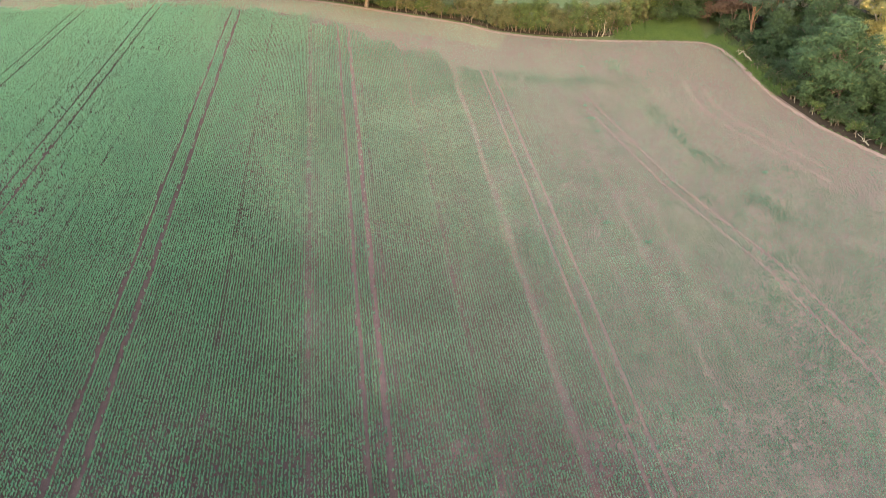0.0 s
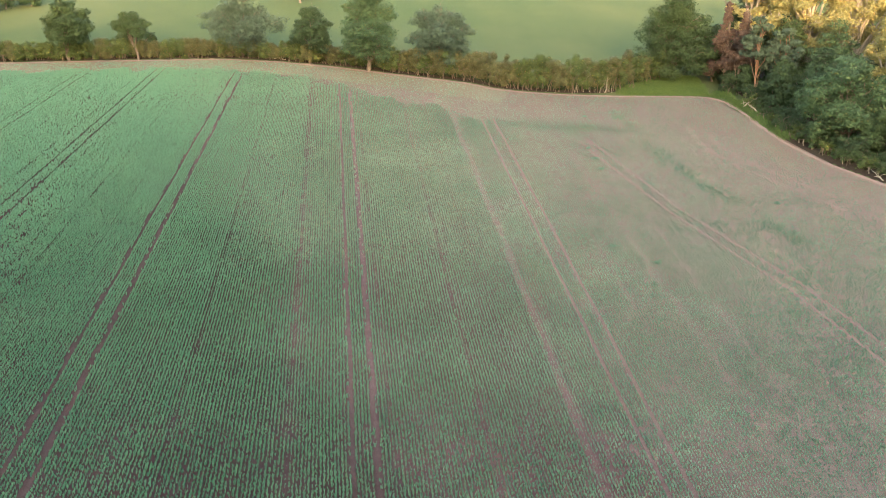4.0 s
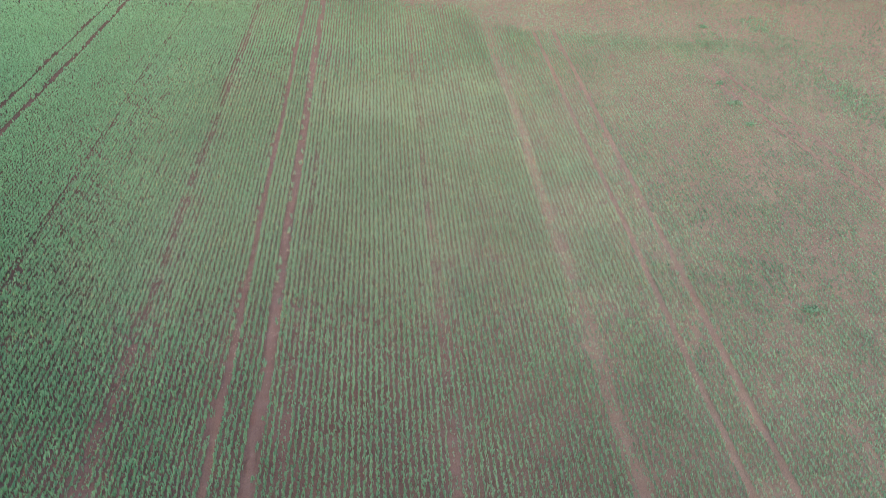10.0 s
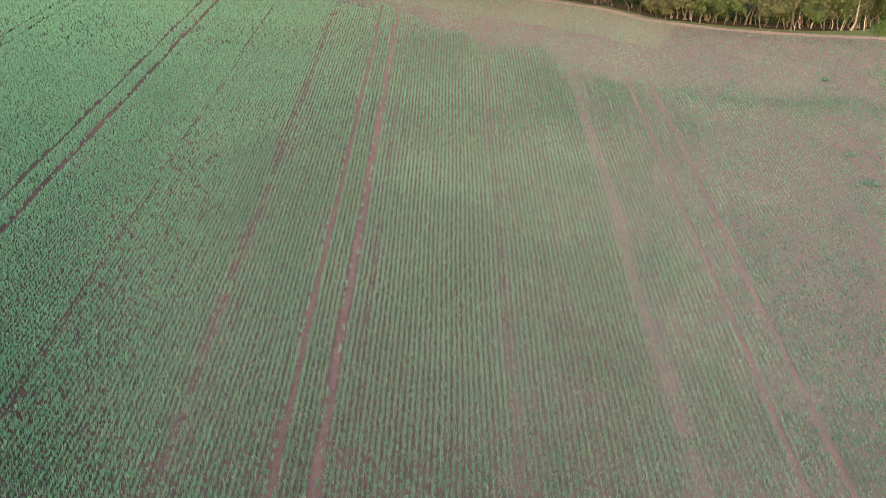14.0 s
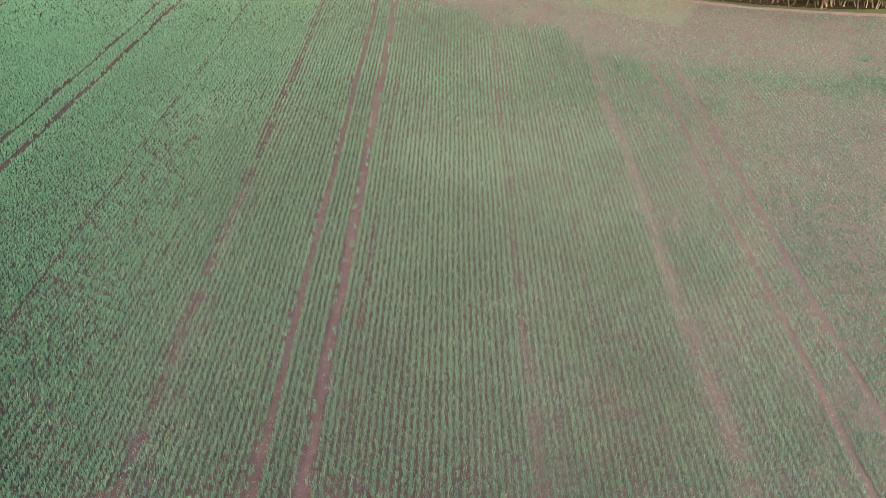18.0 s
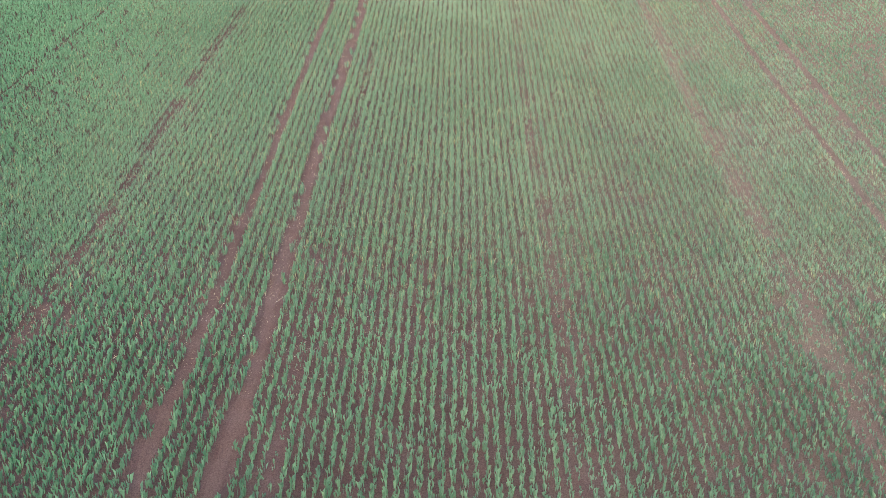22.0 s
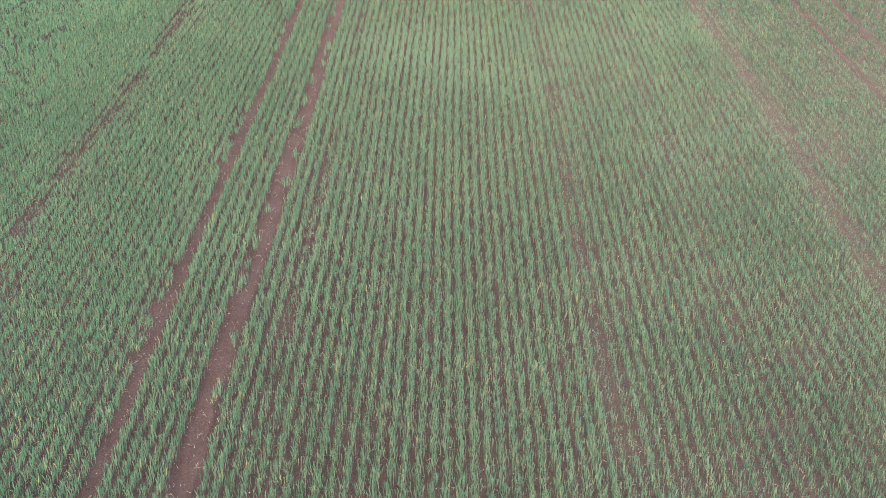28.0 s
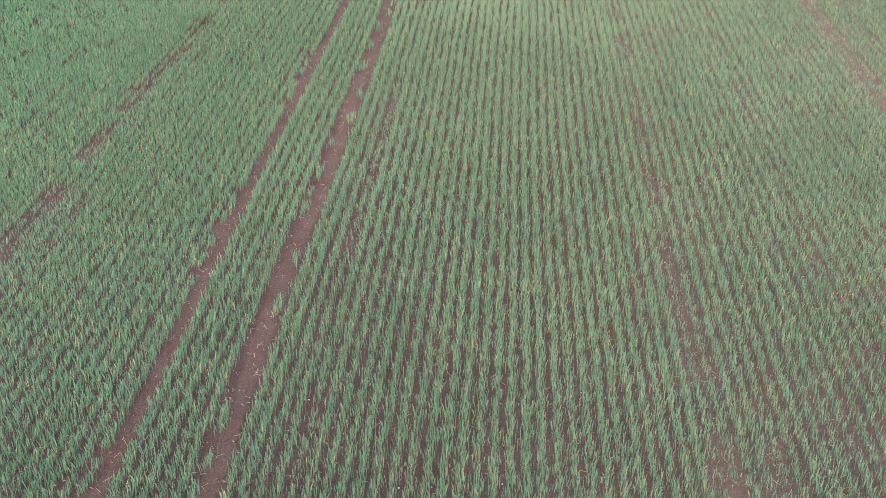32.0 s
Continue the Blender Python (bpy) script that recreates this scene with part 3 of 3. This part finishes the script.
def along_edge(x0, x1, offset, step):
    """Points along the field's edge, set off outwards (or inwards, if negative), with the way the edge runs."""
    pts, out = [(np.array(p, float)) for p in EDGE], []
    carry = 0.0
    for a, b in zip(pts[:-1], pts[1:]):
        ln = np.linalg.norm(b - a)
        d = (b - a) / ln
        nrm = np.array([-d[1], d[0]])
        s = carry
        while s < ln:
            p = a + d * s + nrm * offset
            if x0 <= p[0] <= x1:
                out.append((p[0], p[1], math.atan2(d[1], d[0])))
            s += step
        carry = s - ln
    return out


def smooth_line(pts, k=5):
    p = np.array([q[:2] for q in pts])
    ker = np.ones(k) / k
    return np.convolve(np.pad(p[:, 0], k // 2, "edge"), ker, "valid"), np.convolve(np.pad(p[:, 1], k // 2, "edge"), ker, "valid")


xs, ys = smooth_line(along_edge(-150, 80, -0.35, 0.6))
v, f = strip(xs[3:-3], ys[3:-3], 0.29, z=0.012, jag=0.07, seed=5)
tagged(new("field_margin", land_mesh("field_margin", v, f, MARGIN)), "pale bare pinkish strip of soil round the field edge", "field margin", kind="structure")
hx, hy = smooth_line(along_edge(-150, 20, -3.2, 0.8), 9)
v, f = strip(hx[5:-5], hy[5:-5], 3.3, z=0.006, jag=0.12, seed=6)
tagged(new("headland", land_mesh("headland", v, f, HEADLAND)), "beige worked headland soil along the hedge", "field headland", kind="structure")
for k, pts in enumerate(SLANT):
    p = np.array(pts, float)
    q = np.arange(p[-1, 1], p[0, 1], 0.4)[::-1]
    v, f = strip(np.interp(q, p[::-1, 1], p[::-1, 0]), q, 0.13, jag=0.03, berm=0.015, seed=70 + k)
    tagged(new("wheel_track", land_mesh("wheel_track", v, f, TRACK)), "bare pinkish wheel track running aslant through thin crop", "wheel track", "slanting tracks", "structure")
# turning tracks that curve round the corner by the wood
TURNS = [[(35.6, 50.1), (34.6, 45.1), (34.2, 40.3), (35.0, 36.1), (36.9, 31.7), (39.3, 27.3), (41.6, 22.5), (43.6, 18.2)], [(37.4, 48.1), (36.3, 43.2), (36.2, 38.6), (37.6, 34.8), (39.8, 30.6), (42.1, 25.9), (44.4, 21.5)]]
for k, pts in enumerate(TURNS):
    p = np.array(pts, float)
    s = np.r_[0, np.cumsum(np.hypot(*np.diff(p, axis=0).T))]
    q = np.arange(0, s[-1], 0.8)
    xs, ys = smooth_line(np.c_[np.interp(q, s, p[:, 0]), np.interp(q, s, p[:, 1])], 9)
    v, f = strip(xs[5:-5], ys[5:-5], 0.34, z=0.016, jag=0.03, seed=40 + k)
    tagged(new("wheel_track", land_mesh("wheel_track", v, f, TURN)), "curved pale wheel track round the headland", "wheel track", "turning tracks", "structure")


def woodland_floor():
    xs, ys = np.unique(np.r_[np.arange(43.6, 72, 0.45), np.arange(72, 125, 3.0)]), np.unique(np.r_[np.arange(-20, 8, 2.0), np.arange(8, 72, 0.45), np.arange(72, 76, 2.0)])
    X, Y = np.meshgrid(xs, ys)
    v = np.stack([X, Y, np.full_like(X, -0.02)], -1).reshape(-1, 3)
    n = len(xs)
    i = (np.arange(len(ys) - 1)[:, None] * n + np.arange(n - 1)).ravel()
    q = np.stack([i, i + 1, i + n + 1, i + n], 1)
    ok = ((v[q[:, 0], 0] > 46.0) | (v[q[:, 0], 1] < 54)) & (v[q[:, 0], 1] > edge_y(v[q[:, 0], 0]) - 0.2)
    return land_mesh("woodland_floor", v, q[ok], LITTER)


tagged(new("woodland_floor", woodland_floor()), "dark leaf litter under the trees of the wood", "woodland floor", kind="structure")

# ---- small things on the soil ----
def pebbles(x0, x1, y0, y1, count, seed, small=0.004, large=0.014, power=3, rise_by=0.7):
    r = np.random.default_rng(seed)
    x, y = r.uniform(x0, x1, count), r.uniform(y0, y1, count)
    s = small + large * r.random(count) ** power
    base = np.array([(1, 0, 0), (-0.5, 0.8, 0), (-0.5, -0.8, 0), (0.1, 0, rise_by)])
    a = r.uniform(0, 6.28, count)
    ca, sa = np.cos(a)[:, None], np.sin(a)[:, None]
    bx, by = base[:, 0][None], base[:, 1][None]
    vx = x[:, None] + s[:, None] * (bx * ca - by * sa) * r.uniform(0.6, 1.3, (count, 1))
    vy = y[:, None] + s[:, None] * (bx * sa + by * ca)
    vz = s[:, None] * (base[:, 2][None] + 0.05) + 0.003
    v = np.stack([vx, vy, vz], -1).reshape(-1, 3)
    i = np.arange(count) * 4
    return v, np.concatenate([np.stack([i + p, i + q, i + 3], 1) for p, q in ((0, 1), (1, 2), (2, 0))])


v, f = pebbles(-14, 24, 12, 62, 24000, 31)
tagged(new("field_stones", land_mesh("field_stones", v, f, STONE)), "scattered small pale flints on the soil", "stones", kind="stuff")
v, f = merged([pebbles(-5.4, -4.8, 14, 40, 700, 35, 0.005, 0.012), pebbles(-4.0, -3.4, 14, 40, 900, 36, 0.005, 0.012)])
tagged(new("track_crumbs", land_mesh("track_crumbs", v, f, STRAW)), "pale crumbs and chaff pressed into the wheel tracks", "chaff", kind="stuff")
v, f = pebbles(-15, 14, 9, 44, 28000, 33, 0.006, 0.024, 2.5, 0.35)
tagged(new("soil_clods", land_mesh("soil_clods", v, f, SOIL)), "crumbled reddish clods of tilled soil", "soil", kind="stuff")


def stalks(x0, x1, y0, y1, count, seed):
    r = np.random.default_rng(seed)
    x, y, a = r.uniform(x0, x1, count), r.uniform(y0, y1, count), r.uniform(0, 6.28, count)
    ln, w = r.uniform(0.02, 0.13, count) * r.uniform(0.2, 1, count), 0.0028
    dx, dy = np.cos(a), np.sin(a)
    z = r.uniform(0.012, 0.03, count)
    up = r.uniform(0, 0.04, count)
    P = [np.stack([x - dy * w, y + dx * w, z], 1), np.stack([x + dy * w, y - dx * w, z], 1), np.stack([x + dx * ln + dy * w, y + dy * ln - dx * w, z + up], 1), np.stack([x + dx * ln - dy * w, y + dy * ln + dx * w, z + up], 1)]
    return np.stack(P, 1).reshape(-1, 3), np.arange(count * 4).reshape(-1, 4)


v, f = stalks(-12, 12, 12, 42, 26000, 32)
tagged(new("straw_litter", land_mesh("straw_litter", v, f, STRAW)), "scattered bits of pale old straw between the rows", "straw", kind="stuff")

for k, (x, y, s) in enumerate(((21.3, 36.7, 0.55), (21.3, 39.8, 0.25), (21.2, 33.7, 0.3), (17.75, 16.2, 0.5), (20.6, 13.0, 0.4), (23.5, 50.5, 0.3), (35.9, 24.4, 0.35))):
    r = np.random.default_rng(400 + k)
    n = 260
    v, f = leaf_cloud([(0, 0, 0.08)], [(s, s * 0.7, 0.14)], n, 0.045, r)
    ob = tagged(new("weed_patch", mesh_from("weed_patch", v, f, CROP_MASS)), "dark green clump of weeds in thin crop", "weeds", "weed patches", "stuff")
    ob.matrix_world = pose(x * PLAN, y * PLAN, float(rise(x, y)) * PLAN + 0.03)


def grass_strip(pts, width, count, tall, seed, inner=0.2):
    r = np.random.default_rng(seed)
    k = r.integers(0, len(pts), count)
    p = np.array(pts)[k]
    off = r.uniform(inner, inner + width, count)
    x = p[:, 0] - np.sin(p[:, 2]) * off + r.normal(size=count) * 0.4
    y = p[:, 1] + np.cos(p[:, 2]) * off + r.normal(size=count) * 0.4
    v, f = blades(x, y, np.full(count, 0.8), r, 4, tall, 0.07, 0.12, 3)
    v[:, 2] -= 0.05
    return v, f


v, f = merged([grass_strip(along_edge(30, 42.8, 0, 0.5), 3.5, 3800, 0.3, 41), grass_strip(along_edge(32.5, 42.8, 3.0, 0.5), 6.0, 8000, 0.3, 44), grass_strip([p for p in along_edge(42.9, 51, 0, 0.5) if p[1] > 42], 2.2, 2200, 0.34, 42), grass_strip(along_edge(51, 72, 0, 0.5), 2.2, 3000, 0.4, 43)])
tagged(new("verge_grass", land_mesh("verge_grass", v, f, VERGE)), "rough green grass verge between field and wood", "grass", kind="stuff")

# ---- hedge ----


def hedge_shrub(x, y, height, width, leaf, seed, label, leaves=1000, stems=5, bark=None):
    """An overgrown hedge bush: several thin crooked stems with a bushy, uneven head."""
    r = np.random.default_rng(seed)
    root = thing("hedge_bush", x, y, 0, label, "bush", "field hedge")
    cs, rs = [], []
    for k in range(16):
        f = (k + 0.5) / 16
        a = k * 2.4 + r.uniform(-0.5, 0.5)
        rad = width * 0.42 * r.uniform(0.3, 1.0)
        cs.append(np.array([math.cos(a) * rad, math.sin(a) * rad * 0.8, height * (0.19 + 0.67 * f) + r.normal() * 0.15]))
        q = width * r.uniform(0.11, 0.23)
        rs.append((q, q, q * r.uniform(0.65, 1.1)))
    for k in range(stems):
        o = np.array([r.uniform(-0.48, 0.48) * width, r.uniform(-0.4, 0.3), -0.12])
        top = cs[(3 * k + 2) % 16] * (0.8, 0.8, 1.0)
        rad = 0.018 + 0.06 * r.random() ** 2.2
        pts = [o, o * (1, 1, 0) + r.normal(size=3) * 0.12 + (0, 0, 0.4), o * (0.9, 0.9, 0) + r.normal(size=3) * (0.4, 0.25, 0.15) + (0, 0, height * 0.33), top]
        v, f = tube(pts, [rad * 1.4, rad, rad * 0.75, rad * 0.3], 5)
        part_mesh("stem", mesh_from("stem", v, f, bark or PALEBARK, True), root)
    bits = [limb(cs[k] * (0.4, 0.4, 0.75), cs[k] + np.array(rs[k]) * (r.uniform(-1, 1), r.uniform(-1, 1), r.uniform(0.8, 1.5)), 0.025, 0.006, r, 3, 0.2, 4) for k in range(13)]
    part_mesh("twig_growth", mesh_from("twigs", *merged(bits), bark or PALEBARK, True), root)
    v, f = leaf_cloud(cs, rs, int(leaves * 2.2), 0.095, r)
    part_mesh("crown", mesh_from("crown", v, f, leaf), root)
    return root


hr = np.random.default_rng(77)


def hedge_line(x0, x1, offset, step):
    """Along the field's edge, then off it behind the corner of grass to the large oak."""
    return [(x, y if x < 24.2 else float(np.interp(x, [24.2, 29.5, 33.3, 38.2, 40.9], [60.6, 60.8, 63.3, 66.6, 68.0])) + offset - 1.0, a) for x, y, a in along_edge(x0, x1, offset, step)]


bank = hedge_line(-100, 39, 2.1, 0.8)
bx, by = smooth_line(bank, 5)
v, f = strip(bx[3:-3], by[3:-3], 1.55, z=-0.015, jag=0.06, seed=12)
tagged(new("hedge_bank", land_mesh("hedge_bank", v, f, LITTER)), "dark bare shaded earth under the hedge", "hedge bank", kind="structure")
# added leaf mass: a dark backing that stands for shade beneath the hedge
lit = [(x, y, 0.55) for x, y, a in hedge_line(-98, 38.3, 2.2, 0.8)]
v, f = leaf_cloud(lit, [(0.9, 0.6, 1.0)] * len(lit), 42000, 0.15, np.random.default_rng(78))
tagged(new("hedge_backing", land_mesh("hedge_backing", v, f, DARKWOOD)), "added dark leafy backing for the shade under the hedge", "undergrowth", kind="stuff")
for k, (x, y, a) in enumerate(hedge_line(-100, 38.3, 1.05, 1.5)):
    tall = float(np.interp(x, [-100, -10, -4, 8, 14, 19, 33, 40], [2.6, 2.7, 3.1, 3.7, 4.2, 4.5, 4.6, 4.4]))
    tall *= hr.uniform(0.8, 1.15)
    wide = hr.uniform(2.5, 3.4)
    brown = hr.random() < 0.5
    if x < -70 and k % 2:
        continue
    hedge_shrub(x + hr.normal() * 0.15, y + hr.normal() * 0.2, tall, wide, HAWTHORN if brown else THORN_GREEN, 500 + k,
                "overgrown brownish hawthorn hedge bush with bare stems" if brown else "overgrown green hedge bush with pale bare stems", 2300 if x > -10 else (1700 if x > -53 else 900))
# pale forked thorn by the corner
hedge_shrub(25.9, 60.7, 4.4, 3.0, THORN_GREEN, 801, "sparse yellow-green thorn bush with whitish forked stems", 500, 6, WHITEBARK)
hedge_shrub(28.4, 60.6, 4.2, 2.6, THORN_GREEN, 802, "sparse yellow-green thorn bush with whitish forked stems", 450, 6, WHITEBARK)

# ---- hedgerow trees ----
tree("oak_tree", -43.4, 76.5, 7.9, 8.2, 2, OAK, BARK, "dark green oak tree standing in the field hedge", 101, 6500, lobes=18, low=0.38, lump=0.8)
tree("oak_tree", -34.1, 77.1, 6.7, 6.6, 2, OAK, BARK, "small open oak tree with a leaning trunk in the hedge", 102, 3600, lobes=14, low=0.46, lump=0.8, lean=(-0.9, 0))
tree("willow_tree", -19.9, 78.9, 8.2, 11.4, 2, WILLOW, BARK, "broad grey-green willow tree in the hedge", 103, 7000, lobes=20, low=0.26, bare=6)
tree("oak_tree", -10.1, 75.3, 7.6, 7.0, 2, DARKWOOD, BARK, "very dark oak tree with a bent bare limb in the hedge", 104, 5600, lobes=14, low=0.3, lean=(0.5, 0), bare=3)
tree("ash_tree", -2.0, 71.2, 10.6, 9.2, 2, ASH, BARK, "tall bright green ash tree with a golden top", 105, 9000, lobes=22, low=0.18, shape="tall")
tree("willow_tree", 7.8, 68.9, 9.2, 9.0, 2, WILLOW, PALEBARK, "grey-green willow tree with a thin bare top", 106, 6800, lobes=20, low=0.16, shape="tall", bare=26)
tree("oak_tree", 39.6, 67.2, 11.2, 11.8, 2, OAK, BARK, "large round dark oak tree at the field corner", 107, 11500, lobes=30, low=0.1, lump=0.84)
tree("oak_tree", -13.5, 116.7, 8.0, 9.0, 2, OAK, BARK, "lone oak tree out in the meadow", 108, 4500, lobes=14, low=0.28)
for k, (x, y, h) in enumerate(((-70.5, 103.9, 8.8), (-66.6, 107.4, 8.1), (-63.0, 110.4, 6.2), (-74.9, 101.0, 9.4), (-80.2, 97.4, 8.8), (-59.5, 112.8, 3.8))):
    tree("field_maple", x, y, h, h * 1.25, 1, DARKWOOD if k % 2 else OAK, BARK, "dark green tree in a distant meadow hedge", 120 + k, 1400, low=0.15, size=0.13, group="meadow trees")

# ---- wood ----
tree("ash_tree", 50.2, 40.0, 9.8, 10.8, 2, ASH, BARK, "broad bright green ash tree at the edge of the wood", 130, 12500, lobes=36, low=0.14, stems=3, lump=0.76)
tree("elder_tree", 54.6, 31.5, 5.6, 7.0, 1, OAK, BARK, "low dark bushy tree at the edge of the wood", 131, 4500, low=0.15, stems=3)
tree("elder_tree", 60.3, 24.9, 6.0, 7.0, 1, ASH, BARK, "low green bushy tree at the edge of the wood", 132, 4500, low=0.15, stems=3)
tree("elder_tree", 56.5, 30.2, 6.2, 6.8, 1, DARKWOOD, BARK, "low dark green bushy tree at the edge of the wood", 137, 4200, low=0.1, stems=3)
tree("elder_tree", 62.5, 27.8, 7.0, 7.5, 1, OAK, BARK, "dark green bushy tree at the edge of the wood", 138, 4200, low=0.1, stems=3)
tree("elder_tree", 54.0, 34.8, 6.0, 6.5, 1, OAK, BARK, "dark green bushy tree behind the edge of the wood", 139, 3600, low=0.1, stems=3)
tree("dead_spruce", 45.4, 62.9, 12.0, 5.6, 1, DEAD, BARK, "dying spruce with reddish brown needles", 133, 4200, lobes=26, low=0.16, shape="conic", bare=4, thick=0.45)
tree("dead_spruce", 46.6, 60.0, 11.6, 4.8, 1, DEAD, BARK, "dying spruce with thin brown needles and bare trunk", 134, 2600, lobes=22, low=0.34, shape="conic", bare=8, thick=0.45)
tree("pine_tree", 47.4, 57.2, 10.6, 4.6, 1, WILLOW, DEADBARK, "thin grey-green pine with a bare reddish trunk", 135, 2600, low=0.42, lobes=12, thick=0.55)
tree("pine_tree", 50.2, 55.7, 10.0, 4.6, 1, WILLOW, DEADBARK, "thin grey-green pine with a bare reddish trunk", 136, 2600, low=0.38, lobes=12, thick=0.55)
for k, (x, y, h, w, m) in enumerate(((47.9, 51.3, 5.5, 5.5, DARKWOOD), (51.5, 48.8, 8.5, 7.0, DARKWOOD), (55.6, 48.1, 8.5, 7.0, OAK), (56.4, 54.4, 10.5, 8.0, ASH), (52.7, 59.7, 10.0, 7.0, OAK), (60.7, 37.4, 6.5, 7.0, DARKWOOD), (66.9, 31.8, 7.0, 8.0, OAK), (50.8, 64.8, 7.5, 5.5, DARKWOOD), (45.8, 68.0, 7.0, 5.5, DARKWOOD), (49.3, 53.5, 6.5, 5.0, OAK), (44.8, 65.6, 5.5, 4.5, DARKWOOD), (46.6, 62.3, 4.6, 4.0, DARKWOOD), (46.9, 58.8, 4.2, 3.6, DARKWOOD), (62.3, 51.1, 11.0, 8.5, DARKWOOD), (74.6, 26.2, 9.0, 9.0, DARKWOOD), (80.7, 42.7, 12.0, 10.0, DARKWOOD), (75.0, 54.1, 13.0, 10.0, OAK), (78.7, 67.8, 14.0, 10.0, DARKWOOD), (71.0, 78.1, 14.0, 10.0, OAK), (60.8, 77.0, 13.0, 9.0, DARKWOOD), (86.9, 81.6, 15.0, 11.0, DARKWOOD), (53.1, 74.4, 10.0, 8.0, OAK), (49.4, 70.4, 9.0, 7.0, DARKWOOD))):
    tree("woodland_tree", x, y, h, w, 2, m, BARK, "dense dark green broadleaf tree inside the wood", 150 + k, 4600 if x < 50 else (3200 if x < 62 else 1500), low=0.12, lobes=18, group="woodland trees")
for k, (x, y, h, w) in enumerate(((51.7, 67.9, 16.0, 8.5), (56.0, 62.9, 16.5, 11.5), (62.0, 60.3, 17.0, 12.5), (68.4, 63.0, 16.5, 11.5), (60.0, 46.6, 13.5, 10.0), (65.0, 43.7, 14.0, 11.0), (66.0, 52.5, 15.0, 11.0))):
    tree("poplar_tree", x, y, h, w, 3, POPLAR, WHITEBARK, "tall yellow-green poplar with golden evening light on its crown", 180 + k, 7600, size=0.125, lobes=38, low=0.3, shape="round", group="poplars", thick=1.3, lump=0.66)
for k, (x, y, a) in enumerate(along_edge(45.4, 68, 1.9, 1.9)):
    hedge_shrub(x, y, hr.uniform(0.9, 1.7), hr.uniform(1.7, 2.3), OAK if k % 3 else THORN_GREEN, 860 + k, "low bramble with pale thin stems along the wood's foot", 420, 4)
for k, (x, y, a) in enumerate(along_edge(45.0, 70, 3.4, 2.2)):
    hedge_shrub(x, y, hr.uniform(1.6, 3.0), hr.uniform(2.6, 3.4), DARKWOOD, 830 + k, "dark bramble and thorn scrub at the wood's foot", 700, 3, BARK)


def post(x, y, height, tilt):
    bm = bmesh.new()
    bmesh.ops.create_cone(bm, cap_ends=True, segments=8, radius1=0.075, radius2=0.06, depth=height)
    bmesh.ops.translate(bm, verts=bm.verts, vec=(0, 0, height / 2 - 0.1))
    for v in bm.verts:
        if v.co.z > height / 2:
            v.co.z += 0.05 * v.co.x / 0.06
    me = bpy.data.meshes.new("fence_post")
    bm.to_mesh(me)
    bm.free()
    me.materials.append(TIMBER)
    ob = tagged(new("fence_post", me), "weathered round wooden fence post in the verge", "post", "fence posts")
    ob.matrix_world = pose(x * PLAN, y * PLAN, float(rise(x, y)) * PLAN - 0.05, tilt, tilt * 0.6, 0)


for k, (x, y, a) in enumerate(p for p in along_edge(44.0, 56, 1.1, 3.1) if p[1] < 54):
    post(x, y, hr.uniform(0.9, 1.15), hr.normal() * 4)


def fallen_branch(x, y, length, turn, seed, label, up=0.25):
    r = np.random.default_rng(seed)
    d = np.array([math.cos(turn), math.sin(turn), up])
    tip = d * length
    root = thing("fallen_branch", x, y, 0, label, "branch")
    v, f = limb((0, 0, 0.08), tip, 0.09, 0.03, r, 6, 0.3)
    part_mesh("bough", mesh_from("bough", v, f, WHITEBARK, True), root)
    bits = []
    for k in range(4):
        s = tip * r.uniform(0.35, 0.9)
        bits.append(limb(s + (0, 0, 0.08), s + np.array([*r.normal(size=2) * 0.5, r.uniform(0.2, 0.8)]), 0.04, 0.015, r, 3, 0.2))
    part_mesh("side_shoots", mesh_from("side_shoots", *merged(bits), WHITEBARK, True), root)


fallen_branch(45.4, 51.6, 3.0, 1.9, 61, "bleached fallen branch lying at the wood edge")
fallen_branch(44.6, 53.9, 3.2, 0.4, 62, "bleached broken limb propped in the verge", 0.35)
fallen_branch(49.4, 29.6, 0.7, 2.2, 63, "small pale broken branch in the verge", 0.5)
fallen_branch(-13.6, 76.8, 2.4, 2.8, 64, "pale dead log at the foot of the hedge", 0.03)
